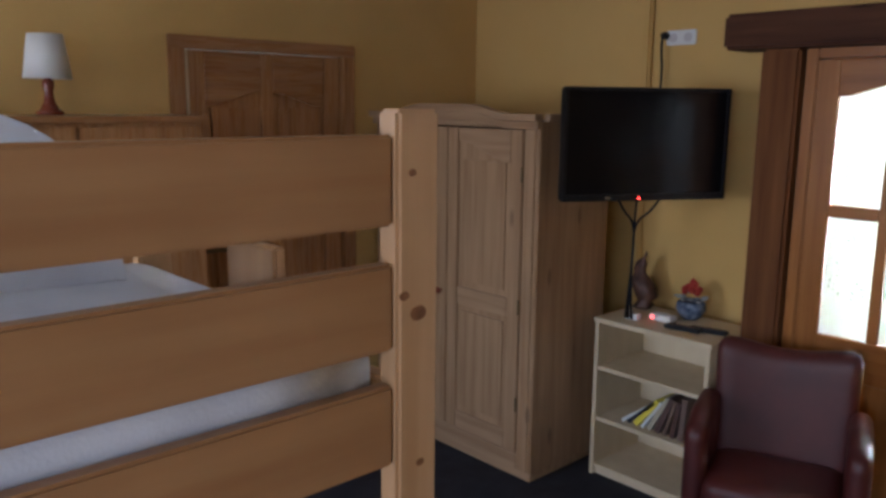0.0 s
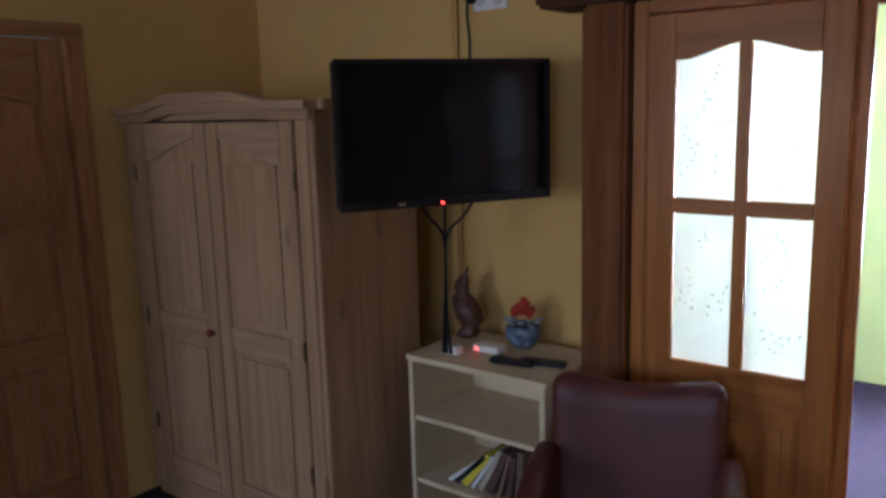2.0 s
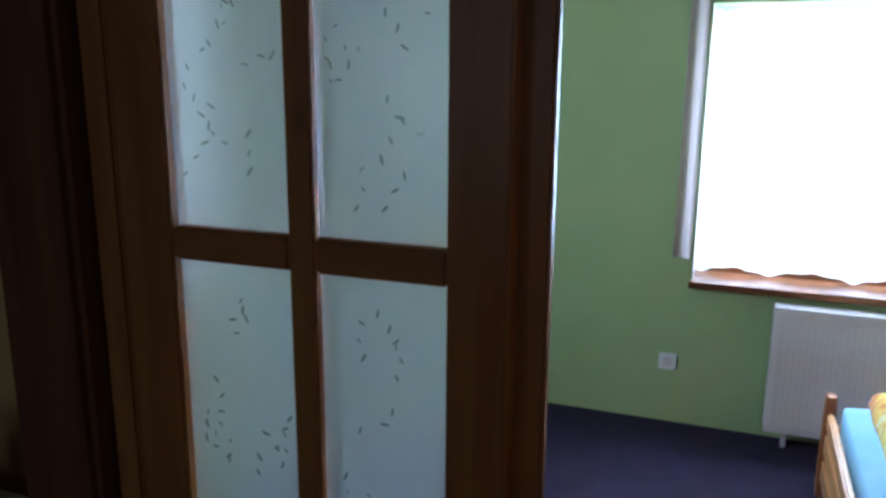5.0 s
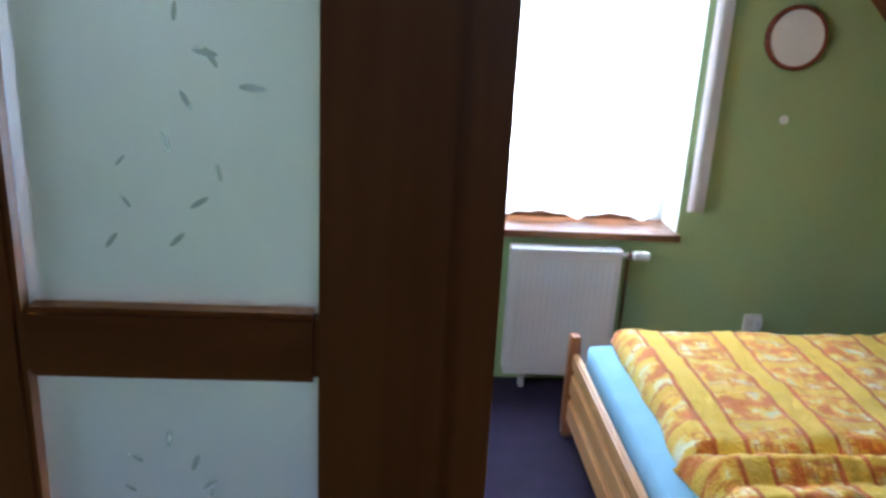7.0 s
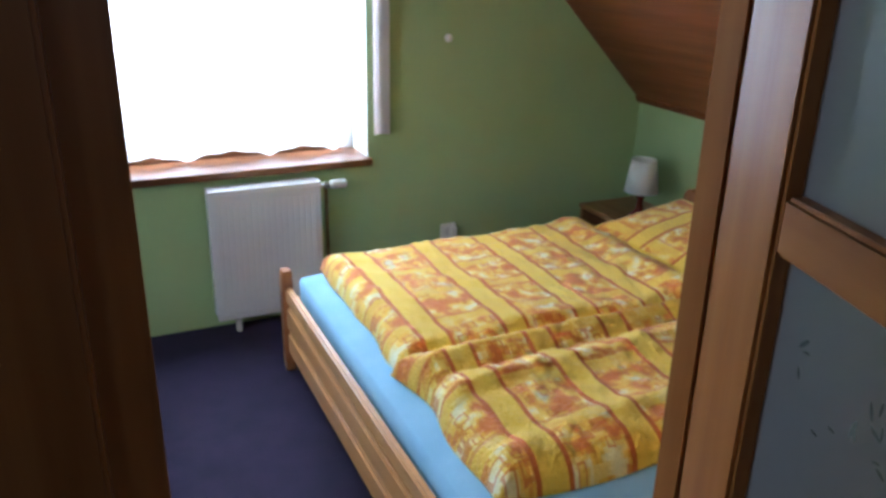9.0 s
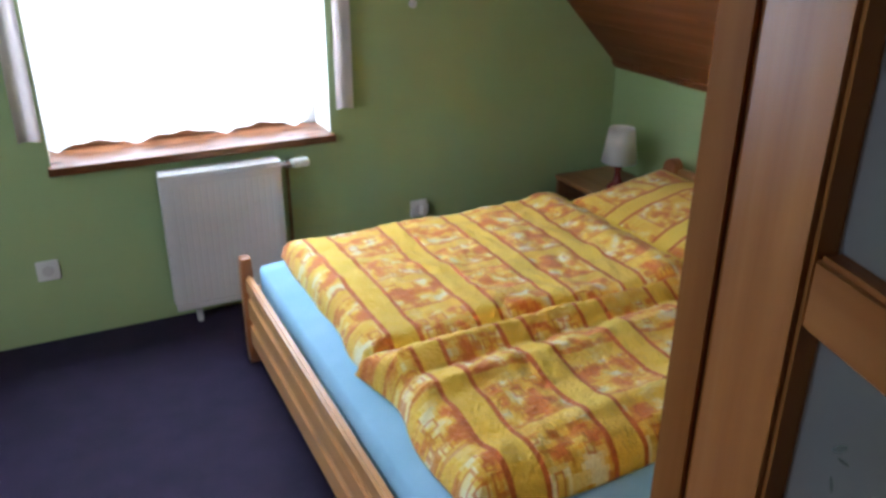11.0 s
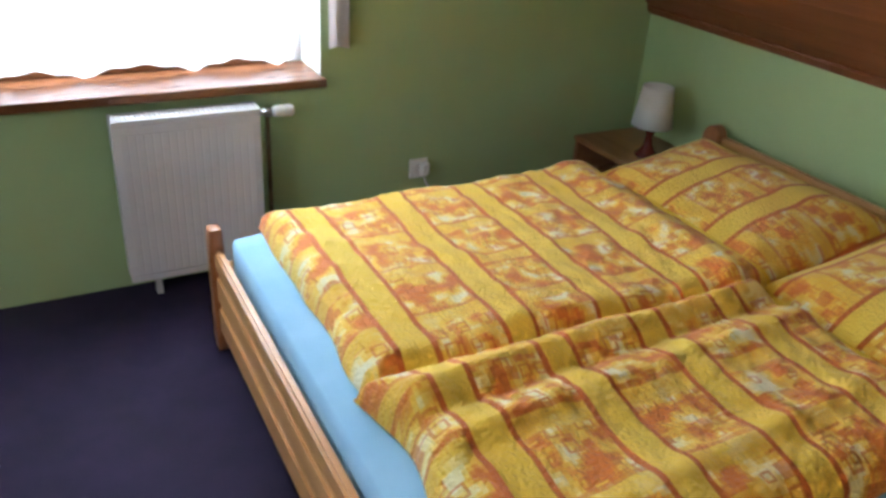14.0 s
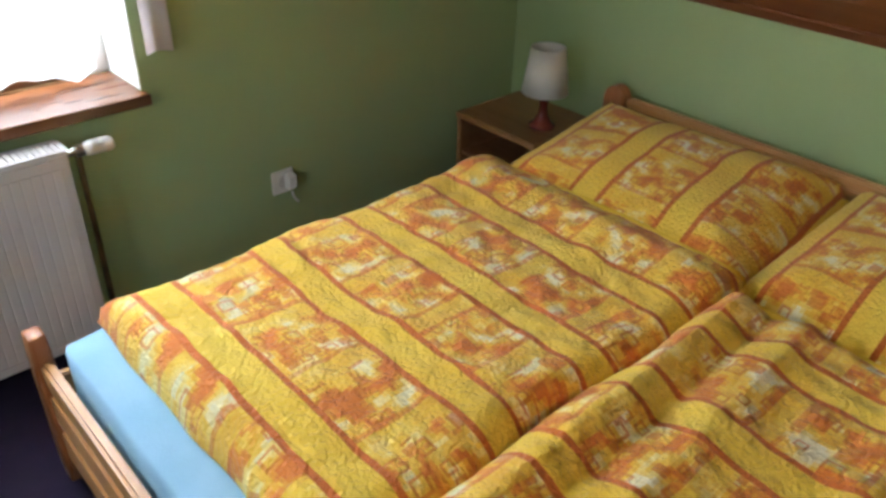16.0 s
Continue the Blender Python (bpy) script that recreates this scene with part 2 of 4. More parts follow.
SCREEN = mat("dark_screen", [(.004, .004, .005), (.006, .006, .007)], .10, (3, 3, 3), 2, .0, spec=.12)
STEEL = mat("steel", [(.50, .50, .50), (.62, .62, .62)], .3, (20, 20, 20), 3, .05, metal=1)
BRASS = mat("dark_brass", [(.12, .09, .05), (.22, .16, .08)], .4, (20, 20, 20), 3, .1, metal=1)
LEATHER = mat("red_leatherette", [(.056, .011, .010), (.086, .018, .015)], .45, (5, 5, 5), 5, .35, 170)
BRONZE = mat("dark_carved_wood", [(.05, .022, .014), (.11, .045, .028)], .5, (25, 25, 25), 4, .4)
LAMPR = mat("burgundy_lacquer", [(.085, .012, .009), (.14, .022, .015)], .18, (14, 14, 4))
LAMPW = mat("red_brown_turned_wood", [(.16, .035, .018), (.25, .06, .03)], .25, (14, 14, 4))
SHADE = sheer("white_lampshade", (.88, .86, .81), .25, 0)
CURTAIN = sheer("white_lace", (.90, .90, .90), .62, .22, .9, 220)
FROST = sheer("frosted_glass", (.92, .95, .95), .58, .03, .35)
fn, fl = FROST.node_tree.nodes, FROST.node_tree.links
fr = fn.new("ShaderNodeBsdfRefraction")
fr.inputs["Roughness"].default_value, fr.inputs["IOR"].default_value = .62, 1.22
fm = fn.new("ShaderNodeMixShader")
fm.inputs[0].default_value = .54
fl.new(fn["Mix Shader.001"].outputs[0], fm.inputs[1])
fl.new(fr.outputs[0], fm.inputs[2])
fg, ff, fx = fn.new("ShaderNodeBsdfGlossy"), fn.new("ShaderNodeFresnel"), fn.new("ShaderNodeMixShader")
fg.inputs["Roughness"].default_value, ff.inputs["IOR"].default_value = .26, 1.9
fl.new(ff.outputs[0], fx.inputs[0])
fl.new(fm.outputs[0], fx.inputs[1])
fl.new(fg.outputs[0], fx.inputs[2])
fl.new(fx.outputs[0], fn["Material Output"].inputs[0])
CLEAR = bpy.data.materials.new("clear_glass_side")
CLEAR.use_nodes = True
cn = CLEAR.node_tree.nodes
cb = cn.new("ShaderNodeBsdfTransparent")
cb.inputs["Color"].default_value = (.93, .96, .95, 1)
CLEAR.node_tree.links.new(cb.outputs[0], cn["Material Output"].inputs[0])
LEAFG = sheer("clear_leaf_glass", (.52, .60, .54), .75, .50, .3)
PATCH_X = patchwork("patchwork_duvet", 0, 1, .699)
PATCH_Y = patchwork("patchwork_pillow", 1, 0, .05)
RED_LED = glow("red_led", (1, .03, .02), 3.5)
GLASS = bpy.data.materials.new("window_glass")
GLASS.use_nodes = True
GLASS.node_tree.nodes["Principled BSDF"].inputs["Transmission Weight"].default_value = 1
GLASS.node_tree.nodes["Principled BSDF"].inputs["Roughness"].default_value = .02


# ---- building helpers ----
def thing(name, at, label, category, group="", kind=""):
    ob = new(name)
    ob.location = at
    ob.empty_display_size = .1
    return tagged(ob, label, category, group, kind)


def part(name, bm, material, parent=None, label="", smooth=False):
    me = bpy.data.meshes.new(name)
    bmesh.ops.recalc_face_normals(bm, faces=bm.faces)
    bm.to_mesh(me)
    bm.free()
    me.materials.append(material)
    for p in me.polygons:
        p.use_smooth = smooth
    ob = new(name, me)
    if parent:
        ob.parent = parent
        if parent.type == "EMPTY":
            ob.matrix_parent_inverse = Matrix.Translation(parent.location).inverted()
    if label:
        ob["label"] = label
    return ob


def box(x0, x1, y0, y1, z0, z1, bevel=.004, bm=None):
    own = bm is None
    bm = bm or bmesh.new()
    r = bmesh.ops.create_cube(bm, size=1)
    for v in r["verts"]:
        v.co = Vector((x0 + (v.co.x + .5) * (x1 - x0), y0 + (v.co.y + .5) * (y1 - y0), z0 + (v.co.z + .5) * (z1 - z0)))
    if bevel and own:
        bmesh.ops.bevel(bm, geom=bm.edges[:], offset=min(bevel, .3 * min(x1 - x0, y1 - y0, z1 - z0)), segments=2, affect="EDGES")
    return bm


def plate(points, a, b, plane="xz", bevel=.003):
    """A board cut to an outline in one plane, from a to b across it."""
    bm = bmesh.new()
    put = {"xz": lambda p, q, d: (p, d, q), "yz": lambda p, q, d: (d, p, q), "xy": lambda p, q, d: (p, q, d)}[plane]
    f = bm.faces.new([bm.verts.new(put(p, q, a)) for p, q in points])
    r = bmesh.ops.extrude_face_region(bm, geom=[f])
    for v in r["geom"]:
        if isinstance(v, bmesh.types.BMVert):
            v.co += Vector(put(0, 0, b - a))
    if bevel:
        bmesh.ops.recalc_face_normals(bm, faces=bm.faces)
        bmesh.ops.bevel(bm, geom=bm.edges[:], offset=bevel, segments=1, affect="EDGES")
    return bm


def lathe(profile, at, seg=28, axis="z"):
    """A turned body from (radius, height) pairs."""
    bm = bmesh.new()
    rings = []
    for r, h in profile:
        ring = []
        for k in range(seg):
            a = 2 * math.pi * k / seg
            c = Vector((r * math.cos(a), r * math.sin(a), h))
            if axis == "x":
                c = Vector((c.z, c.x, c.y))
            if axis == "y":
                c = Vector((c.x, c.z, c.y))
            ring.append(bm.verts.new(c + Vector(at)))
        rings.append(ring)
    for a, b in zip(rings, rings[1:]):
        for k in range(seg):
            bm.faces.new((a[k], a[(k + 1) % seg], b[(k + 1) % seg], b[k]))
    bm.faces.new(rings[0])
    bm.faces.new(rings[-1])
    return bm


def tube(points, r, seg=10):
    """A round bar or cable through the given points."""
    cu = bpy.data.curves.new("t", "CURVE")
    cu.dimensions, cu.bevel_depth, cu.bevel_resolution, cu.use_fill_caps = "3D", r, 2, True
    sp = cu.splines.new("NURBS" if len(points) > 2 else "POLY")
    sp.points.add(len(points) - 1)
    for q, c in zip(sp.points, points):
        q.co = (*c, 1)
    if len(points) > 2:
        sp.use_endpoint_u, sp.order_u = True, 3
    ob = bpy.data.objects.new("t", cu)
    me = bpy.data.meshes.new_from_object(ob)
    bm = bmesh.new()
    bm.from_mesh(me)
    bpy.data.objects.remove(ob)
    bpy.data.meshes.remove(me)
    bpy.data.curves.remove(cu)
    return bm


def struct(name, bm, material, label, category="structure"):
    return tagged(part(name, bm, material), label, category, kind="structure")


def cushion(x0, x1, y0, y1, z0, h, nx=60, ny=48, edge=.10, fold=lambda x, y: 0, rag=.0, seed=0.0, fine=.002):
    """A soft filled cover: flat below, puffed above, thin at the rim."""
    bm = bmesh.new()
    top, low = [], []
    for i in range(nx + 1):
        for j in range(ny + 1):
            u, v = i / nx, j / ny
            x, y = x0 + u * (x1 - x0), y0 + v * (y1 - y0)
            d = min(u * (x1 - x0), (1 - u) * (x1 - x0), v * (y1 - y0), (1 - v) * (y1 - y0))
            s = math.sqrt(max(0, 1 - (1 - min(d / edge, 1)) ** 2))
            w = noise.noise(Vector((x * 3 + seed, y * 3, seed))) * .012 + noise.noise(Vector((x * 9 + seed, y * 9, seed))) * .006 + fine * noise.noise(Vector((x * 26 + seed, y * 17, seed)))
            if rag:
                k = rag * (1 - min(d / edge, 1))
                x += k * noise.noise(Vector((y * 4, seed, 1)))
                y += k * noise.noise(Vector((x * 4, seed, 5)))
            top.append(bm.verts.new((x, y, z0 + .006 + (h + w + fold(x, y)) * s)))
            low.append(bm.verts.new((x, y, z0)) if i in (0, nx) or j in (0, ny) else None)
    ix = lambda i, j: i * (ny + 1) + j  # noqa: E731
    for i in range(nx):
        for j in range(ny):
            bm.faces.new([top[ix(*q)] for q in ((i, j), (i + 1, j), (i + 1, j + 1), (i, j + 1))])
    rim = [(i, 0) for i in range(nx)] + [(nx, j) for j in range(ny)] + [(i, ny) for i in range(nx, 0, -1)] + [(0, j) for j in range(ny, 0, -1)]
    for a, b in zip(rim, rim[1:] + rim[:1]):
        bm.faces.new((top[ix(*a)], top[ix(*b)], low[ix(*b)], low[ix(*a)]))
    bm.faces.new([low[ix(*q)] for q in rim])
    for v in [v for v in bm.verts if not v.link_faces]:
        bm.verts.remove(v)
    return bm


# ---- the large structure ----
WN, XE, XW = 2.72, 2.48, -2.90       # bedroom's window wall, knee wall, living room's door wall
struct("floor_living", box(-3.0, 2.1, -5.4, .044, -.12, 0, 0), CARPET_D, "near-black short-pile carpet floor of the living room")
struct("floor_bedroom", box(-1.7, 2.6, .044, 3.1, -.12, 0, 0), CARPET_V, "dark violet short-pile carpet floor of the bedroom")
struct("ceiling_living", box(-3.0, 2.1, -5.4, .30, 2.60, 2.72, 0), WHITE, "plain white plaster ceiling")
# door wall with its opening
DY0, DY1, DZ = -1.755, -.73, 2.09
bm = box(XW - .14, XW, -5.4, DY0, 0, 2.6, 0)
box(XW - .14, XW, DY1, .32, 0, 2.6, 0, bm)
box(XW - .14, XW, DY0, DY1, DZ, 2.6, 0, bm)
struct("wall_west_living", bm, PLASTER_Y, "ochre-yellow painted plaster wall with a door opening")
struct("wall_partition", box(XW, -.97, .20, .32, 0, 2.6, 0), PLASTER_Y, "ochre-yellow painted plaster wall behind the television")
bm = box(.688, 2.1, .02, .12, 0, 2.6, 0)
box(-.97, .688, .02, .12, 2.182, 2.6, 0, bm)
struct("wall_partition_door", bm, PLASTER_Y, "ochre-yellow plaster wall round the glazed double door")
struct("wall_east_living", box(2.0, 2.1, -5.4, .02, 0, 2.6, 0), PLASTER_Y, "ochre-yellow painted plaster wall")
bm = box(-3.0, -2.55, -5.4, -5.2, 0, 2.6, 0)
box(-1.25, .45, -5.4, -5.2, 0, 2.6, 0, bm)
box(1.55, 2.0, -5.4, -5.2, 0, 2.6, 0, bm)
box(.45, 1.55, -5.4, -5.2, 0, .9, 0, bm)
box(.45, 1.55, -5.4, -5.2, 2.2, 2.6, 0, bm)
box(-2.55, -1.25, -5.4, -5.2, 0, .9, 0, bm)
box(-2.55, -1.25, -5.4, -5.2, 2.2, 2.6, 0, bm)
struct("wall_south_living", bm, PLASTER_Y, "ochre-yellow painted plaster wall with a window opening")
# plaster rib beside the socket
struct("trim_rib", box(-1.70, -1.65, .165, .20, 0, 2.6, .012), PLASTER_Y, "narrow plastered pipe casing painted ochre yellow", "casing")
# bedroom shell
WX0, WX1, WZ0, WZ1 = -.06, 1.015, .668, 1.90
bm = box(-1.7, WX0, WN, WN + .30, 0, 2.6, 0)
box(WX1, XE + .12, WN, WN + .30, 0, 2.6, 0, bm)
box(WX0, WX1, WN, WN + .30, 0, WZ0, 0, bm)
box(WX0, WX1, WN, WN + .30, WZ1, 2.6, 0, bm)
struct("wall_north_bedroom", bm, PLASTER_G, "olive-green painted plaster wall with a window opening")
struct("wall_east_bedroom", box(XE, XE + .12, .12, WN, 0, 1.0, 0), PLASTER_G, "light green painted knee wall under the roof slope")
# opening in the unseen west wall, made for the added fill light
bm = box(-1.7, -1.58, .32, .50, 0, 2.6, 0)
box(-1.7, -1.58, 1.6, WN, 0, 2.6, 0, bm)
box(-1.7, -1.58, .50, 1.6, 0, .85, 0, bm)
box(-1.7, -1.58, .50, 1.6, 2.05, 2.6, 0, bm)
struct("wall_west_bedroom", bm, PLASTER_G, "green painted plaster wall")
struct("ceiling_bedroom", box(-1.7, 1.0, .12, WN, 2.42, 2.52, 0), WHITE, "plain white plaster ceiling")
# 45 degree roof slope of broad boards, joined in one ceiling mesh
bm = bmesh.new()
N = 14
for k in range(N):
    a, b = k / N, (k + .985) / N
    L = 1.56
    pts = []
    for s, d in ((a, 0), (b, 0), (b, .03), (a, .03)):
        pts.append((XE - s * L + d * .7071 * 1, .868 + s * L + d * .7071 * 1))
    q = [[bm.verts.new((x, y, z)) for x, z in pts] for y in (.12, WN)]
    for i in range(4):
        bm.faces.new((q[0][i], q[0][(i + 1) % 4], q[1][(i + 1) % 4], q[1][i]))
    bm.faces.new(q[0])
    bm.faces.new(q[1])
struct("ceiling_slope", bm, SLOPE_W, "sloping ceiling of red-brown stained boards", "ceiling")
struct("roof_cover", plate([(XE + .05, .90), (XE + .2, .90), (.8, 2.66), (.8, 2.54)], .10, WN + .3, "xz", 0), SLOPE_W, "dark underlay above the sloping boards", "roof")
struct("trim_slope", plate([(XE - .016, .860), (XE - .002, .860), (XE - .002, .869), (XE - .028, .895), (XE - .034, .889)], .12, WN - .002, "xz", .002), SLOPE_W,
       "red-brown wooden cover strip along the roof slope", "strip")

# ---- glazed double door ----
frame_ob = thing("door_frame", (-.15, 0, 0), "massive dark timber door frame with a projecting lintel beam", "door frame", kind="structure")
part("post", box(-.967, -.805, -.055, .20, 0, 2.03, .012), OLD_Z, frame_ob)
part("post", box(.525, .687, -.055, .035, 0, 2.03, .012), OLD_Z, frame_ob)
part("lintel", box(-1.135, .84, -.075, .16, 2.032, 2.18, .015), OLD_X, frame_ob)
part("jamb", box(-.795, -.746, -.02, .12, 0, 2.028, .005), DOORW_Z, frame_ob)
part("jamb", box(.397, .518, -.010, .032, 0, 2.028, .005), DOORW_Z, frame_ob)
part("head", box(-.744, .395, -.02, .12, 1.988, 2.028, .005), DOORW_X, frame_ob)
# added strip behind the leaves, blocks light leaking over their tops
part("head_stop", box(-.744, .390, .048, .118, 1.962, 1.9875, .003), DOORW_X, frame_ob)

LW, T = .593, .021


def sprig(bm, x, z, s, a, y):
    """One little leaf, a flat pointed oval."""
    pts = []
    for k in range(8):
        t = 2 * math.pi * k / 8
        px, pz = math.cos(t) * s, math.sin(t) * s * .27
        pts.append(bm.verts.new((x + px * math.cos(a) - pz * math.sin(a), y, z + px * math.sin(a) + pz * math.cos(a))))
    bm.faces.new(pts)


def door_leaf(name, m, label, seed, flip):
    leaf = thing(name, (0, 0, 0), label, "glazed door", "leaves of the double door", "structure")
    part("stile", box(0, .090, -T, T, .012, 1.98), DOORW_Z, leaf)
    part("stile", box(.511, LW, -T, T, .012, 1.98), DOORW_Z, leaf)
    part("bottom_rail", box(.090, .511, -T, T, .012, .16), DOORW_X, leaf)
    part("middle_rail", box(.090, .511, -T, T, .755, .873), DOORW_X, leaf)
    c = [(.511, 1.98), (.090, 1.98)]
    for k in range(25):
        u = k / 24
        x = .090 + u * .421
        d = abs(u - .5) * 2
        c.append((x, 1.885 - .045 * min(1, max(0, (d - .12) / .7)) ** 1.0 * (1 if d < .82 else 1)))
    part("top_rail", plate(c, -T, T, "xz", .002), DOORW_X, leaf)
    part("glazing_bar", box(.281, .322, -T * .9, T * .9, .873, 1.884), DOORW_Z, leaf)
    for x0, x1 in ((.090, .281), (.322, .511)):
        part("glazing_bar", box(x0, x1, -T * .9, T * .9, 1.360, 1.409), DOORW_X, leaf)
    part("panel", box(.090, .511, -.008, .008, .16, .755, 0), DOORW_Z, leaf)
    part("raised_field", box(.135, .462, -.016, .016, .205, .71, .010), DOORW_Z, leaf)
    rng = random.Random(seed)
    for x0, x1, z0, z1 in ((.090, .281, .873, 1.360), (.322, .511, .873, 1.360), (.090, .281, 1.409, 1.875), (.322, .511, 1.409, 1.875)):
        p = part("pane", box(x0 - .004, x1 + .004, -.003, .003, z0 - .004, z1 + .004, 0), FROST, leaf, "frosted glass pane with a leaf pattern")
        p.data.materials.append(CLEAR)
        for f in p.data.polygons:
            f.material_index = 0 if f.normal.y < -.5 else 1
        bm = bmesh.new()
        for _ in range(11):
            sx, sz, ang = rng.uniform(x0 + .02, x1 - .02), rng.uniform(z0 + .03, z1 - .05), rng.uniform(.6, 2.2)
            for k in range(3):
                ang += rng.uniform(-.25, .25)
                x, z = sx + math.cos(ang) * k * .024 + rng.uniform(-.012, .012), sz + math.sin(ang) * k * .026
                if x0 + .014 < x < x1 - .014 and z0 + .014 < z < z1 - .05:
                    sprig(bm, x, z, rng.uniform(.004, .009), ang + rng.choice((-.7, .7)), -.0042)
        part("leaf_pattern", bm, LEAFG, p, "clear leaf sprigs left in the frosting")
    if flip < 0:
        part("cover_strip", box(.550, .634, T + .001, T + .024, .012, 1.98, .005), DOORW_Z, leaf, "wooden cover strip along the meeting edge")
    else:
        for side in (-1, 1):
            y = side * T
            hold = part("handle_plate", box(.535, .570, min(y, y + side * .004), max(y, y + side * .004), .95, 1.17, .002), BRASS, leaf, "dark brass handle plate")
            part("lever", tube([(.553, y, 1.09), (.553, y + side * .045, 1.09), (.54, y + side * .05, 1.09), (.45, y + side * .05, 1.085)], .008), BRASS, hold, "dark brass lever")
    leaf.matrix_basis = m
    return leaf


left_leaf = door_leaf("door_1", pose(-.743, 0, 0), "closed door leaf, varnished pine with four frosted panes", 3, -1)
right_leaf = door_leaf("door_2", pose(.395, -.037, 0, 0, 0, 253), "open door leaf, varnished pine with frosted panes and a brass handle", 8, 1)

# ---- living room: side door ----
door3 = thing("door_3", (XW, (DY0 + DY1) / 2, 0), "closed dark brown panelled wooden room door in its frame", "door", kind="structure")
part("frame_post", box(XW - .10, XW + .02, DY0, DY0 + .075, 0, DZ - .06), OAKD_Z, door3)
part("frame_post", box(XW - .10, XW + .02, DY1 - .075, DY1, 0, DZ - .06), OAKD_Z, door3)
part("frame_head", box(XW - .10, XW + .022, DY0, DY1, DZ - .06, DZ), OAKD_Y, door3)
a, b, X0, X1 = DY0 + .077, DY1 - .077, XW - .055, XW - .012
mid = (a + b) / 2
for y0, y1 in ((a, a + .105), (b - .105, b), (mid - .035, mid + .035)):
    part("stile", box(X0, X1, y0, y1, .012, DZ - .064), OAKD_Z, door3)
for z0, z1 in ((.012, .19), (.73, .83), (1.27, 1.37)):
    for y0, y1 in ((a + .105, mid - .035), (mid + .035, b - .105)):
        part("rail", box(X0, X1, y0, y1, z0, z1), OAKD_Y, door3)
for s, y0, y1 in ((1, a + .105, mid - .035), (-1, mid + .035, b - .105)):
    c = [(y1, DZ - .064), (y0, DZ - .064)]
    for k in range(13):
        u = k / 12
        e = u if s > 0 else 1 - u
        c.append((y0 + u * (y1 - y0), 1.77 + .07 * (3 * e * e - 2 * e ** 3)))
    part("top_rail", plate(c, X0, X1, "yz", .002), OAKD_Y, door3)
    for z0, z1 in ((.19, .73), (.83, 1.27), (1.37, 1.80)):
        # window sheen on one lower panel, put in as a paler wood
        lit_wood = PINE_Z if s > 0 and z0 < .5 else OAKD_Z
        part("panel", box(X0 + .012, X1 - .018, y0 - .004, y1 + .004, z0 - .004, z1 + .075, 0), lit_wood, door3, "lower panel in paler wood for the sheen on it" if lit_wood is PINE_Z else "")
        part("raised_field", box(X1 - .018, X1 - .006, y0 + .03, y1 - .03, z0 + .03, z1 - .035, .008), lit_wood, door3, "lower panel in paler wood for the sheen on it" if lit_wood is PINE_Z else "")
# light catching the rebate edge, drawn as a pale strip
part("rebate_edge", box(X1 + .001, XW + .012, DY0 + .076, DY0 + .092, .012, DZ - .064, .003), BEECH, door3, "pale strip for the lit edge of the door leaf")
hp = part("handle_plate", box(X1, X1 + .005, a + .035, a + .075, .93, 1.17, .002), BRASS, door3, "dark brass handle plate")
part("lever", tube([(X1, a + .055, 1.09), (X1 + .05, a + .055, 1.09), (X1 + .055, a + .065, 1.09), (X1 + .055, a + .17, 1.085)], .009), BRASS, hp, "dark brass lever")

# ---- living room: wardrobe ----
RX, LX, FY, BY = -1.685, -2.86, -.60, -.07
ward = thing("wardrobe", ((RX + LX) / 2, -.3, 0), "pale limed pine wardrobe with arched panel doors and a cornice", "wardrobe")
part("side_panel", box(RX - .024, RX, FY, BY, .05, 1.72), PINE_Z, ward)
part("side_panel", box(LX, LX + .024, FY, BY, .05, 1.72), PINE_Z, ward)
part("back_panel", box(LX + .024, RX - .024, BY - .012, BY, .05, 1.72, 0), PINE_Z, ward)
part("top_board", box(LX + .024, RX - .024, FY + .02, BY - .012, 1.69, 1.72), PINE_X, ward)
part("plinth", box(LX + .01, RX - .01, FY + .01, BY, 0, .05), PINE_X, ward)
part("face_post", box(RX - .09, RX - .024, FY - .004, FY + .02, .05, 1.684), PINE_Z, ward)
part("face_post", box(LX + .024, LX + .09, FY - .004, FY + .02, .05, 1.684), PINE_Z, ward)
part("face_rail", box(LX + .09, RX - .09, FY - .004, FY + .02, .05, .13), PINE_X, ward)


def crown(y0, y1, z0, h, over, rise):
    c = []
    n = 40
    x0, x1 = LX - over, RX - .003
    ease = lambda a: min(1, max(0, a)) ** 2 * (3 - 2 * min(1, max(0, a)))  # noqa: E731
    curve = lambda u: rise * ease((u - .14) / .22) * (1 - ease((u - .64) / .22))  # noqa: E731
    for k in range(n + 1):
        u = k / n
        c.append((x0 + u * (x1 - x0), z0 + h + curve(u)))
    for k in range(n, -1, -1):
        u = k / n
        c.append((x0 + u * (x1 - x0), z0 + curve(u) * .8))
    return plate(c, y0, y1, "xz", .003)


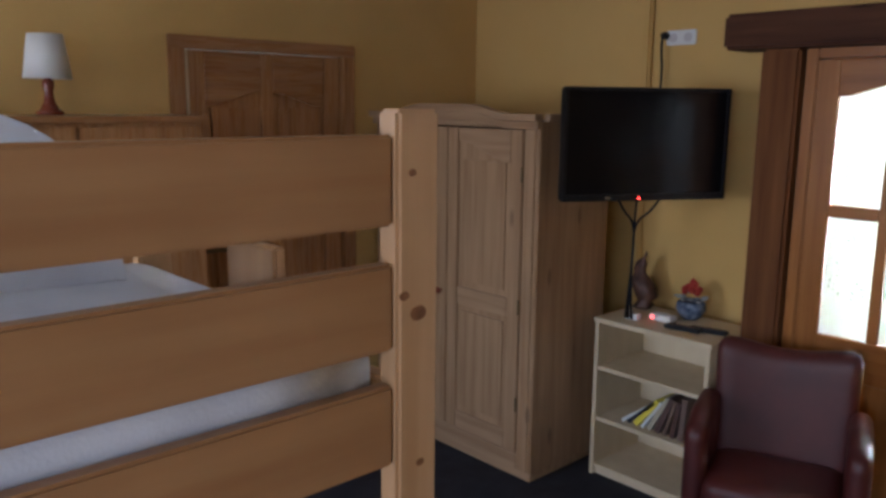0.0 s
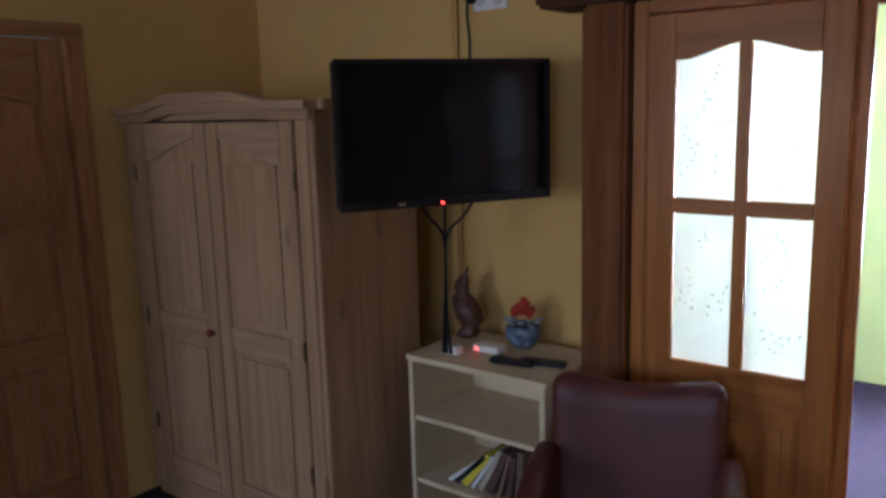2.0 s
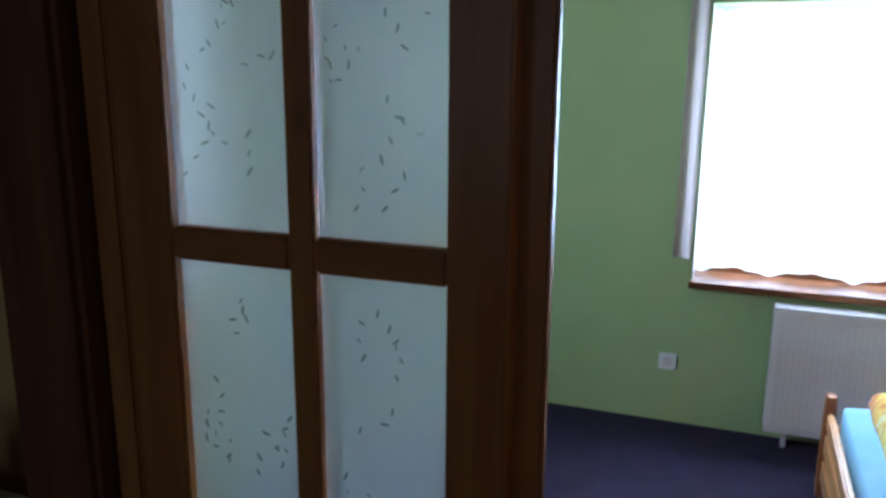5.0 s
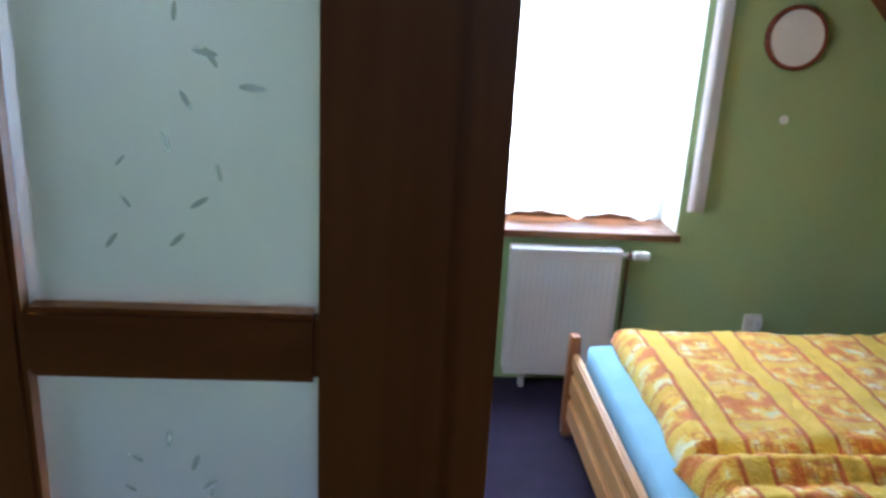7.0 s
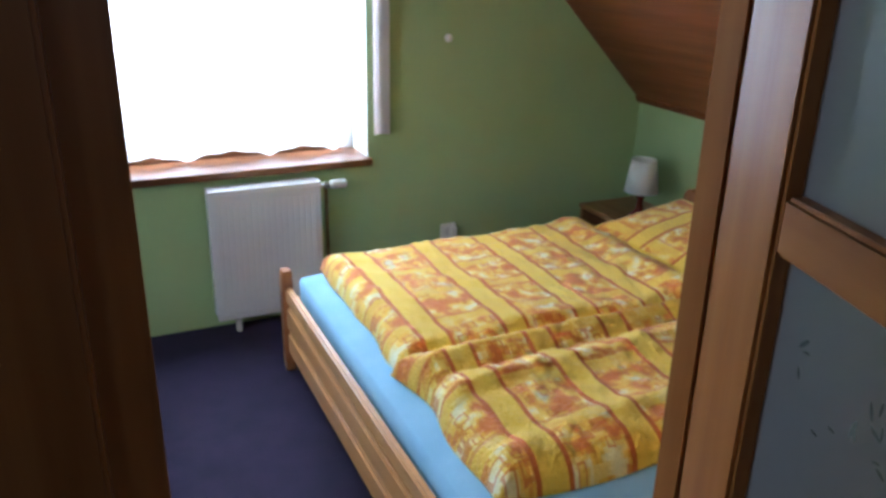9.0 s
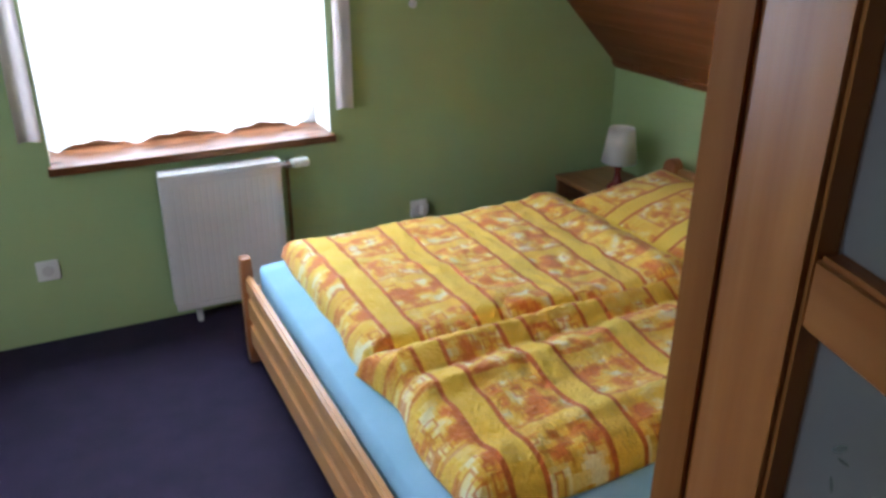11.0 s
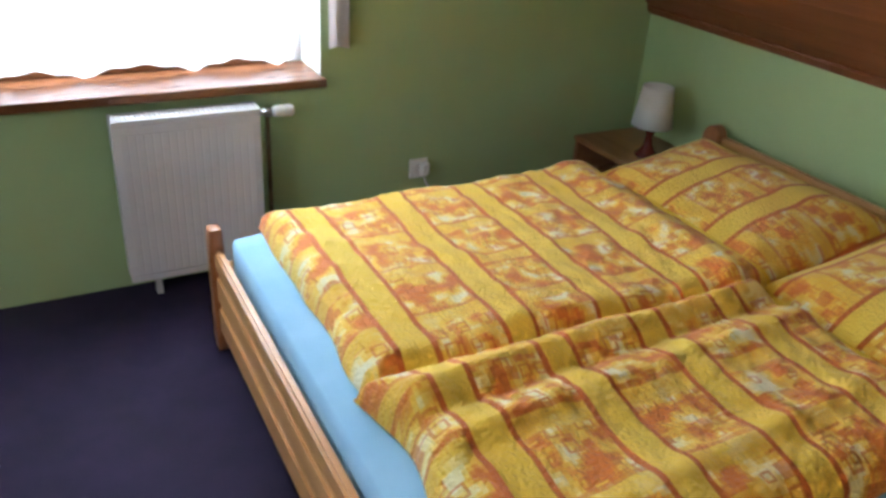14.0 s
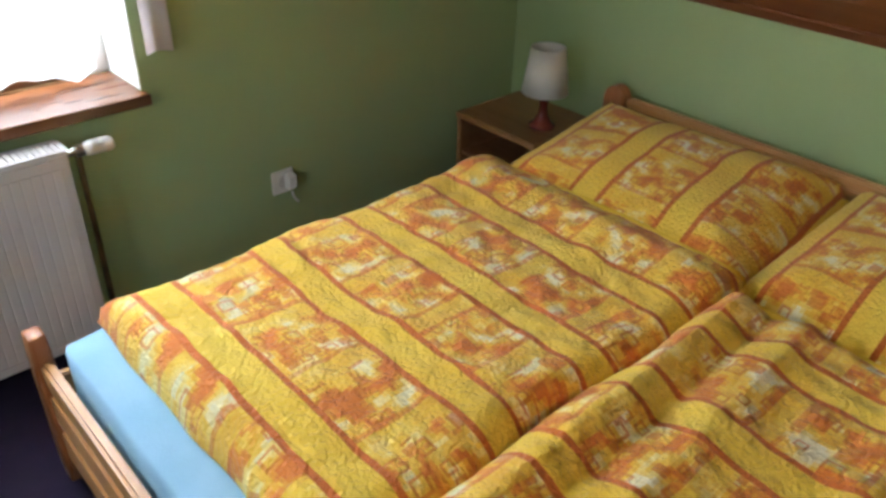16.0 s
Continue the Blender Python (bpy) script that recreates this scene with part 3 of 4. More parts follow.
part("cornice", crown(FY - .035, FY + .02, 1.722, .032, .03, .042), PINE_X, ward)
part("cornice_step", crown(FY - .018, FY + .02, 1.685, .036, .015, .040), PINE_X, ward)
part("cornice_return", box(RX, RX + .03, FY + .022, BY, 1.722, 1.754), PINE_X, ward)
MX = (LX + RX) / 2
for s, x0, x1 in ((-1, LX + .092, MX - .002), (1, MX + .002, RX - .092)):
    y0, y1 = FY - .012, FY + .012
    d = part("door", box(x0, x0 + .075, y0, y1, .135, 1.682), PINE_Z, ward)
    part("stile", box(x1 - .075, x1, y0, y1, .135, 1.682), PINE_Z, d)
    for z0, z1 in ((.135, .23), (.80, .89)):
        part("rail", box(x0 + .075, x1 - .075, y0, y1, z0, z1), PINE_X, d)
    c = [(x1 - .075, 1.682), (x0 + .075, 1.682)]
    for k in range(13):
        u = k / 12
        e = u if s < 0 else 1 - u
        c.append((x0 + .075 + u * (x1 - x0 - .15), 1.53 + .09 * (3 * e * e - 2 * e ** 3)))
    part("arched_rail", plate(c, y0, y1, "xz", .002), PINE_X, d)
    for z0, z1 in ((.23, .80), (.89, 1.56)):
        part("panel", box(x0 + .07, x1 - .07, y0 + .010, y1 - .004, z0, z1 + .07, 0), PINE_Z, d)
        part("raised_field", box(x0 + .10, x1 - .10, y0 + .002, y0 + .010, z0 + .035, z1 - .03, .006), PINE_Z, d)
    for z in (.38, .86, 1.48):
        hx = x0 - .004 if s < 0 else x1 - .004
        part("hinge", lathe([(.005, -.035), (.006, 0), (.005, .035)], (hx + (.0 if s < 0 else .006), y0 - .004, z), 10), BRASS, d)
part("knob", lathe([(.006, 0), (.007, -.012), (.015, -.02), (.016, -.028), (.008, -.034)], (MX - .04, FY - .012, .85), 16, "y"), LAMPW, ward, "small turned dark knob")

# ---- living room: shelf unit ----
SX0, SX1, SY0, SY1, SZ = -1.575, -.978, -.285, .12, .797
shelf = thing("shelf_unit", ((SX0 + SX1) / 2, -.13, 0), "low beige board shelf unit with open compartments", "shelf unit")
part("side_panel", box(SX0, SX0 + .02, SY0 + .004, SY1, 0, SZ - .022, .002), BEECH, shelf)
part("side_panel", box(SX1 - .02, SX1, SY0 + .004, SY1, 0, SZ - .022, .002), BEECH, shelf)
part("top_board", box(SX0 - .008, SX1 + .008, SY0, SY1, SZ - .022, SZ, .003), BEECH, shelf)
part("back_panel", box(SX0 + .02, SX1 - .02, SY1 - .008, SY1, .02, SZ - .022, 0), BEECH, shelf)
for z in (.055, .300, .557):
    part("shelf_board", box(SX0 + .02, SX1 - .02, SY0 + .012, SY1 - .008, z - .018, z, .002), BEECH, shelf)
part("plinth", box(SX0 + .02, SX1 - .02, SY0 + .03, SY0 + .045, 0, .037, 0), BEECH, shelf)
rng = random.Random(4)
bx = SX0 + .14
for k, (col, lab) in enumerate((((.62, .62, .60), "white"), ((.03, .03, .04), "black"), ((.66, .55, .06), "yellow"), ((.60, .62, .62), "white"), ((.42, .38, .28), "tan"),
                                ((.10, .06, .05), "dark brown"), ((.16, .10, .07), "brown"), ((.09, .05, .04), "dark brown"), ((.14, .09, .07), "brown"))):
    m = mat("cover_" + lab, [col, tuple(min(1, c * 1.15) for c in col)], .4, (30, 30, 30))
    h, w, dp = .20 - .008 * (k % 4), .016 + .006 * (k % 3), .15
    bk = tagged(part("book", box(0, w, 0, dp, 0, h, .002), m), lab + " paper-covered book leaning in the shelf unit", "book", "books in the shelf")
    lean = max(4, 52 - 6.0 * k)
    bk.matrix_basis = pose(bx, SY0 + .05, .301, 0, lean, 0) @ pose(0, 0, w * math.sin(radians(lean)) * .0)
    bk.location.z += w * math.sin(radians(lean))
    bx += w * math.cos(radians(lean)) + .020

# things on the shelf
statue = lathe([(.045, 0), (.048, .02), (.034, .03), (.050, .06), (.056, .10), (.044, .135), (.026, .155), (.032, .18), (.027, .205), (.014, .225), (.010, .245), (.003, .26)], (0, 0, 0), 20)
for v in statue.verts:
    v.co.x += .018 * math.sin(v.co.z * 28) + .012 * noise.noise(v.co * 30)
    v.co.y = v.co.y * .8 + .012 * noise.noise(v.co * 34)
ob = tagged(part("figurine", statue, BRONZE, smooth=True), "dark brown carved figurine standing on the shelf unit", "figurine")
ob.location, ob.scale = (-1.535, .045, SZ), (1.1, 1.1, 1.12)
POT_AT = (-1.262, .04, SZ)
pot = thing("flower_pot", POT_AT, "small blue and silver pot with red flowers", "flower pot")
BLUE = mat("blue_glaze", [(.03, .05, .10), (.22, .26, .34)], .15, (40, 40, 40), 3)
part("pot", lathe([(.028, 0), (.045, .015), (.058, .04), (.055, .065), (.044, .075), (.040, .06)], POT_AT, 24), BLUE, pot, smooth=True)
bm = bmesh.new()
for k in range(26):
    a, r = rng.uniform(0, 6.28), rng.uniform(0, .042)
    c = Vector(POT_AT) + Vector((r * math.cos(a), r * math.sin(a), .098 + .04 * (1 - r / .05) + rng.uniform(-.01, .01)))
    s = bmesh.ops.create_icosphere(bm, subdivisions=1, radius=rng.uniform(.010, .017))
    for v in s["verts"]:
        v.co = v.co * rng.uniform(.75, 1.2) + c
part("blossoms", bm, mat("red_petals", [(.30, .02, .015), (.45, .05, .03)], .6, (40, 40, 40)), pot, "red blossoms")
bm = bmesh.new()
for k in range(22):
    a, r = rng.uniform(0, 6.28), rng.uniform(.03, .062)
    c = Vector(POT_AT) + Vector((r * math.cos(a), r * math.sin(a), .078 + rng.uniform(0, .02)))
    s = bmesh.ops.create_icosphere(bm, subdivisions=1, radius=.012)
    for v in s["verts"]:
        v.co = Vector((v.co.x, v.co.y, v.co.z * .35)) + c
pot.scale = (1.22, 1.22, 1.22)
part("leaves", bm, mat("grey_leaves", [(.20, .24, .24), (.42, .46, .48)], .5, (40, 40, 40)), pot, "grey-green leaves")
tagged(part("paper_box", box(-1.475, -1.405, -.195, -.155, SZ, SZ + .032, .003), PLASTIC_W), "small white box lying on the shelf unit", "box")
stb = thing("receiver", (-1.32, -.10, SZ), "small silver receiver with a red light", "receiver")
part("case", box(-1.385, -1.27, -.125, -.06, SZ + .004, SZ + .032, .004), PLASTIC_W, stb)
for x in (-1.375, -1.28):
    part("foot", box(x - .006, x + .006, -.11, -.075, SZ, SZ + .004, 0), BLACK, stb)
part("light", lathe([(.0045, 0), (.005, -.003), (.003, -.004)], (-1.365, -.125, SZ + .018), 12, "y"), RED_LED, stb, "glowing red light")
for k, (x, y, a) in enumerate(((-1.18, -.165, 8), (-1.08, -.115, 14))):
    r = thing("remote_control", (0, 0, 0), "black plastic remote control lying on the shelf unit", "remote control", "remote controls")
    part("case", box(-.085, .085, -.022, .022, 0, .02, .006), BLACK, r)
    for i in range(6):
        for j in range(3):
            part("button", box(-.07 + i * .022, -.06 + i * .022, -.014 + j * .011, -.007 + j * .011, .02, .0225, 0), BRONZE, r)
    r.matrix_basis = pose(x, y, SZ, 0, 0, a)

# ---- living room: television ----
tv = thing("television", (0, 0, 0), "flat black television on a wall arm in the corner", "television")
part("case", box(-.385, .385, .012, .055, -.245, .250, .008), BLACK, tv)
part("back_housing", box(-.24, .24, .055, .085, -.17, .15, .012), BLACK, tv)
part("screen", box(-.368, .368, .008, .012, -.215, .235, 0), SCREEN, tv, "dark glossy switched-off screen")
for x0, x1, z0, z1 in ((-.385, -.368, -.245, .25), (.368, .385, -.245, .25), (-.368, .368, .235, .25), (-.368, .368, -.245, -.215)):
    part("bezel", box(x0, x1, .0, .012, z0, z1, .002), BLACK, tv)
part("light", lathe([(.0045, 0), (.005, -.003), (.003, -.004)], (-.032, 0, -.234), 12, "y"), RED_LED, tv, "glowing red standby light")
part("badge", box(-.19, -.165, -.001, .0, -.236, -.226, 0), STEEL, tv, "small silver badge")
part("mount_plate", box(-.10, .10, .085, .095, -.10, .10, .003), BLACK, tv)
part("arm", tube([(0, .09, 0), (.04, .22, 0), (.16, .33, 0), (.30, .41, 0), (.351, .470, 0)], .018), BLACK, tv)
part("wall_plate", lathe([(.05, 0), (.05, .012), (.02, .016)], (.351, .462, 0), 20, "y"), BLACK, tv)
tv.matrix_basis = pose(-1.29, -.355, 1.628, 0, 0, 61) @ Matrix.Diagonal((1, 1, .97, 1))
sock = thing("socket", (-1.49, .2, 2.12), "white double wall socket with a black plug", "socket")
part("cover", box(-1.575, -1.415, .186, .20, 2.085, 2.155, .006), PLASTIC_W, sock)
for x in (-1.535, -1.455):
    part("well", lathe([(.022, 0), (.022, -.003), (.018, -.003)], (x, .1865, 2.12), 20, "y"), ENAMEL, sock)
pl = tagged(part("plug", lathe([(.018, 0), (.018, -.025), (.012, -.04)], (-1.572, .186, 2.13), 16, "y"), BLACK), "black mains plug in the wall socket", "plug")
tagged(part("cable", tube([(-1.572, .15, 2.12), (-1.572, .14, 2.07), (-1.565, .15, 1.98), (-1.575, .16, 1.90), (-1.56, .14, 1.70)], .006), BLACK), "black mains cable hanging behind the television", "cable")
for x, y, z in ((-1.47, -.34, 1.44), (-1.40, -.25, 1.42), (-1.30, -.16, 1.45)):
    pts = [(x, y, z), (x * .6 - .572, y * .6 - .088, 1.33), (-1.432, -.215, 1.27), (-1.428 - .01 * (x + 1.4), -.22, 1.12), (-1.435 + .05 * (x + 1.4), -.222, .96), (-1.45 + .2 * (x + 1.4), -.20, SZ + .006)]
    tagged(part("cable", tube(pts, .0055), BLACK), "black cable hanging from the television to the shelf unit", "cable", "television cables")

# ---- living room: armchair ----
def soft(x0, x1, y0, y1, z0, z1, r, n=8, shape=lambda c: c):
    """A padded block: a rounded box, then shaped."""
    bm = box(x0, x1, y0, y1, z0, z1, 0)
    bmesh.ops.subdivide_edges(bm, edges=bm.edges[:], cuts=n, use_grid_fill=True)
    lo, hi = Vector((x0 + r, y0 + r, z0 + r)), Vector((x1 - r, y1 - r, z1 - r))
    for v in bm.verts:
        c = Vector([min(max(a, l), h) for a, l, h in zip(v.co, lo, hi)])
        d = v.co - c
        v.co = shape(c + d.normalized() * r if d.length > 1e-6 else v.co)
    return bm


chair = thing("armchair", (0, 0, 0), "dark red leatherette armchair with a curved back and rounded arms", "armchair")
part("backrest", soft(-.262, .262, -.05, .05, .36, .858, .05, 12,
     lambda c: Vector((c.x * (1 + .10 * (c.z - .6)), c.y + .12 * (c.z - .36) - .45 * c.x ** 2, c.z - .022 * max(0, c.z - .75) / .13 * math.cos(c.x * 11)))), LEATHER, chair, smooth=True)
part("seat", soft(-.24, .24, -.42, -.02, .28, .43, .05, 8), LEATHER, chair, smooth=True)
for s in (-1, 1):
    part("armrest", soft(s * .275 - .042, s * .275 + .042, -.38, .0, .28, .66, .041, 10,
         lambda c: Vector((c.x, c.y, c.z - .35 * max(0, -c.y - .22) * max(0, c.z - .4) / .26))), LEATHER, chair, smooth=True)
for x in (-.23, .23):
    for y in (-.36, -.02):
        part("leg", lathe([(.014, 0), (.022, .30)], (x, y, 0), 14), BRONZE, chair)
chair.matrix_basis = pose(-.650, -.275, 0, 0, 0, 20)

# ---- living room: bunk bed ----
bunk = thing("bunk_bed", (-.48, -3.7, 0), "knotty pine bunk bed with broad guard rails", "bunk bed")
BX0, BX1, BY0, BY1 = -.88, -.07, -4.72, -2.676
for x0, x1 in ((BX1 - .038, BX1), (BX0, BX0 + .038)):
    for y0, y1 in ((BY1 - .065, BY1), (BY0, BY0 + .065)):
        part("post", box(x0, x1, y0, y1, 0, 1.787 if x1 > -.5 else 1.62, .005), BUNK_Z, bunk)
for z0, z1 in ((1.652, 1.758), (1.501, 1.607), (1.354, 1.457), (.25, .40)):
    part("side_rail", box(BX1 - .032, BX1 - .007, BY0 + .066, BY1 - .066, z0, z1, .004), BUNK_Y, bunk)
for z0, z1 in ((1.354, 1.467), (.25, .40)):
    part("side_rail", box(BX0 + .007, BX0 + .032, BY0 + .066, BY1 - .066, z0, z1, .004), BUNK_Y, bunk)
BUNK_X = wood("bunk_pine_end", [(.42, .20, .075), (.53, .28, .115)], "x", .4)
for y in (BY1 - .06, BY0 + .04):
    for z0, z1 in ((1.354, 1.457), (.25, .40), (.55, .68)):
        part("end_rail", box(BX0 + .039, BX1 - .039, y, y + .025, z0, z1, .004), BUNK_X, bunk)
part("end_upright", box(-.425, -.29, BY1 - .100, BY1 - .080, 1.46, 1.60, .004), BUNK_Z, bunk, "short pale upright board at the end")
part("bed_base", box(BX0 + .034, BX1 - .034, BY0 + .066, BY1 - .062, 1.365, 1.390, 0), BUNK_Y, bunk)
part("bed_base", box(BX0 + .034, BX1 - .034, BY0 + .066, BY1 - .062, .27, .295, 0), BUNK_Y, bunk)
for z, lab in ((1.391, "white sheeted mattress on the upper bunk"), (.296, "white sheeted mattress on the lower bunk")):
    tagged(part("mattress", soft(BX0 + .036, BX1 - .036, BY0 + .068, BY1 - .064, z, z + .115, .03, 10), SHEET_W, smooth=True), lab, "mattress", "bunk mattresses")
tagged(part("blanket", cushion(BX0 + .06, BX1 - .06, BY0 + .5, BY1 - .17, 1.507, .038, edge=.07, seed=3.3), SHEET_W, smooth=True), "pale grey blanket spread on the upper bunk", "blanket")
tagged(part("pillow", cushion(BX0 + .09, BX0 + .42, -3.29, -2.91, 1.546, .232, edge=.16, seed=9.1), SHEET_W, smooth=True), "plump white pillow propped on the upper bunk", "pillow")

KNOT = mat("dark_knot", [(.10, .035, .012), (.22, .09, .035)], .5, (60, 60, 60))
for y, z, r in ((-2.709, 1.544, .0115), (-2.731, 1.568, .007), (-2.719, 1.714, .0055), (-2.705, 1.35, .006)):
    bm = lathe([(r, 0), (r * .92, .0006), (r * .4, .0008)], (0, 0, 0), 16, "x")
    for v in bm.verts:
        v.co = Vector((v.co.x + BX1 - .0002, y + v.co.y * 1.15 + .1 * r * math.sin(9 * v.co.z / r), z + v.co.z * .85))
    part("knot", bm, KNOT, bunk, "dark knot in the pine post")

# cabinet beside the side door, with a lamp
cab = thing("cabinet", (-2.7, -2.4, 0), "tall brown wooden cabinet beside the door", "cabinet")
part("body", box(-2.89, -2.52, -3.3, -1.79, .06, 1.708, .004), OAKD_Z, cab)
part("top_board", box(-2.895, -2.49, -3.32, -1.77, 1.709, 1.735, .005), OAKD_Y, cab)
part("plinth", box(-2.88, -2.55, -3.28, -1.81, 0, .06, 0), OAKD_Y, cab)
for y0, y1 in ((-3.29, -2.80), (-2.79, -2.30), (-2.29, -1.80)):
    d = part("door", box(-2.519, -2.50, y0, y1, .08, 1.695, .004), OAKD_Z, cab)
    part("knob", lathe([(.006, 0), (.014, .018), (.006, .028)], (-2.50, y1 - .05, .95), 14, "x"), BRASS, d)


def table_lamp(at, label, tall, shade_r, group, finish, base_label):
    s = tall / .30
    lamp = thing("table_lamp", at, label, "lamp", group)
    x, y, z = at
    part("base", lathe([(.048 * s, 0), (.050 * s, .010 * s), (.034 * s, .022 * s), (.020 * s, .05 * s), (.015 * s, .085 * s), (.022 * s, .115 * s), (.018 * s, .13 * s), (.008 * s, .14 * s), (.008 * s, .17 * s)], at, 28), finish, lamp, base_label, True)
    bm = bmesh.new()
    rings = [[bm.verts.new((x + r * math.cos(2 * math.pi * k / 36), y + r * math.sin(2 * math.pi * k / 36), z + h)) for k in range(36)]
             for r, h in ((shade_r, .135 * s), (shade_r * .72, .30 * s), (shade_r * .72 - .002, .30 * s), (shade_r - .002, .135 * s))]
    for a, b in zip(rings, rings[1:] + rings[:1]):
        for k in range(36):
            bm.faces.new((a[k], a[(k + 1) % 36], b[(k + 1) % 36], b[k]))
    part("shade", bm, SHADE, lamp, "white paper shade", True)
    part("shade_ring", tube([(x - shade_r * .72, y, z + .17 * s), (x + shade_r * .72, y, z + .17 * s)], .002), STEEL, lamp)
    return lamp


table_lamp((-2.70, -2.325, 1.736), "small table lamp with red-brown base and white shade on the cabinet", .305, .088, "table lamps", LAMPW, "red-brown turned base")

# living room window, behind the walker
win1 = thing("window_1", (-1.9, -5.3, .9), "white framed living room window", "window", kind="structure")
for x0, x1, z0, z1 in ((-2.55, -2.49, .9, 2.2), (-1.31, -1.25, .9, 2.2), (-2.49, -1.31, .9, .96), (-2.49, -1.31, 2.14, 2.2), (-1.93, -1.87, .96, 2.14)):
    part("window_frame", box(x0, x1, -5.29, -5.23, z0, z1), PLASTIC_W, win1)

# second window is unseen, added round the extra fill light
win4 = thing("added_window_4", (1.0, -5.3, .9), "white framed second living room window, unseen and assumed for its light", "window", kind="structure")
for x0, x1, z0, z1 in ((.45, .51, .9, 2.2), (1.49, 1.55, .9, 2.2), (.51, 1.49, .9, .96), (.51, 1.49, 2.14, 2.2), (.97, 1.03, .96, 2.14)):
    part("window_frame", box(x0, x1, -5.29, -5.23, z0, z1), PLASTIC_W, win4)

# ---- bedroom: window, sill, curtain ----
win2 = thing("window_2", (.48, WN + .25, WZ0), "white framed bedroom window behind a lace curtain", "window", kind="structure")
Y0, Y1 = WN + .21, WN + .27
for x0, x1, z0, z1 in ((WX0, WX0 + .06, WZ0 + .03, WZ1), (WX1 - .06, WX1, WZ0 + .03, WZ1), (WX0 + .06, WX1 - .06, WZ1 - .06, WZ1), (.45, .51, WZ0 + .13, WZ1 - .06)):
    part("window_frame", box(x0, x1, Y0, Y1, z0, z1), PLASTIC_W, win2)
part("window_frame", box(WX0 + .06, WX1 - .06, Y0, Y1, WZ0 + .03, WZ0 + .13), SILL_W, win2, "brown wooden bottom rail of the window")
for x0, x1 in ((WX0 + .06, .45), (.51, WX1 - .06)):
    p = part("pane", box(x0, x1, Y0 + .028, Y0 + .034, WZ0 + .13, WZ1 - .06, 0), GLASS, win2)
    p.visible_shadow = False
bm = plate([(WX0 - .01, WN - .04), (WX1 + .008, WN - .04), (WX1 + .008, WN - .002), (WX1 - .002, WN - .002), (WX1 - .002, WN + .208), (WX0 + .002, WN + .208), (WX0 + .002, WN - .002), (WX0 - .01, WN - .002)], WZ0 + .001, WZ0 + .033, "xy", .003)
part("window_sill", bm, SILL_W, win2, "varnished brown wooden sill board")
for x0, x1 in ((WX0, WX0 + .004), (WX1 - .004, WX1)):
    part("reveal", box(x0, x1, WN + .002, WN + .208, WZ0 + .034, WZ1, 0), WHITE, win2, "white painted reveal")


def drape(x0, x1, y, z0, z1, wave, depth, scallop, n=160):
    """A hanging cloth in upright folds, with a scalloped lower hem."""
    bm = bmesh.new()
    grid = []
    for j in range(14):
        row = []
        for i in range(n + 1):
            x = x0 + (x1 - x0) * i / n
            hem = z0 + scallop * abs(math.sin((x + .03) * math.pi / .31 + .25 * math.sin(x * 7)))
            z = hem + (z1 - hem) * j / 13
            row.append(bm.verts.new((x, y + depth * math.sin(x * wave + .6 * math.sin(x * 9)) * (1 - .3 * j / 13), z)))
        grid.append(row)
    for a, b in zip(grid, grid[1:]):
        for i in range(n):
            bm.faces.new((a[i], a[i + 1], b[i + 1], b[i]))
    bmesh.ops.solidify(bm, geom=bm.faces[:], thickness=.0012)
    return bm


tagged(part("curtain", drape(WX0 + .01, WX1 - .05, WN + .150, .709, WZ1 - .01, 60, .012, .030), CURTAIN, smooth=True), "white lace curtain with a scalloped hem at the window", "curtain")
rod = thing("curtain_rod", (.48, WN - .05, 1.98), "thin curtain rod above the window", "curtain rod")
part("bar", tube([(WX0 - .25, WN - .05, 1.98), (WX1 + .25, WN - .05, 1.98)], .009), STEEL, rod)
for x in (WX0 - .15, WX1 + .15):
    part("bracket", tube([(x, WN - .05, 1.98), (x, WN, 1.98)], .006), STEEL, rod)
SIDE = sheer("pale_pink_cloth", (.80, .72, .70), .4, .05, .9)
for x0, x1 in ((WX1 + .01, WX1 + .085), (WX0 - .085, WX0 - .01)):
    tagged(part("side_curtain", drape(x0, x1, WN - .04, .80, 1.975, 90, .010, .008, 30), SIDE, smooth=True), "narrow pale pink side curtain hanging beside the window", "curtain", "side curtains")

# unseen side window, added round the bedroom's fill light
win3 = thing("added_window_3", (-1.64, 1.05, .85), "white framed side window, unseen and added to let in fill light", "window", kind="structure")
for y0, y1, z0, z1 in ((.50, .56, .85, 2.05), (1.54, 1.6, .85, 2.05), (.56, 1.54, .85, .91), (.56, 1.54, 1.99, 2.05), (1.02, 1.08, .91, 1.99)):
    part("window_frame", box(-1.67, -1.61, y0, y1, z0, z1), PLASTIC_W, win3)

# ---- bedroom: radiator ----
RX0, RX1, RZ0, RZ1, RY = .294, .758, .075, .644, WN - .122
rad = thing("radiator", (.53, WN - .06, 0), "white ribbed panel radiator under the window", "radiator")
bm = bmesh.new()
prof, n = [], 17
for k in range(n):
    x = RX0 + .02 + (RX1 - RX0 - .04) * k / n
    w = (RX1 - RX0 - .04) / n
    prof += [(x, RY), (x + w * .18, RY - .0012), (x + w * .82, RY - .0012), (x + w, RY)]
pts = [(RX0, RY + .004)] + prof + [(RX1, RY + .004), (RX1, RY + .014), (RX0, RY + .014)]
part("front_panel", plate(pts, RZ0 + .03, RZ1 - .045, "xy", 0), ENAMEL, rad)
part("front_frame", box(RX0, RX1, RY - .003, RY + .014, RZ1 - .045, RZ1 - .012, .004), ENAMEL, rad)
part("front_frame", box(RX0, RX1, RY - .003, RY + .014, RZ0, RZ0 + .03, .004), ENAMEL, rad)
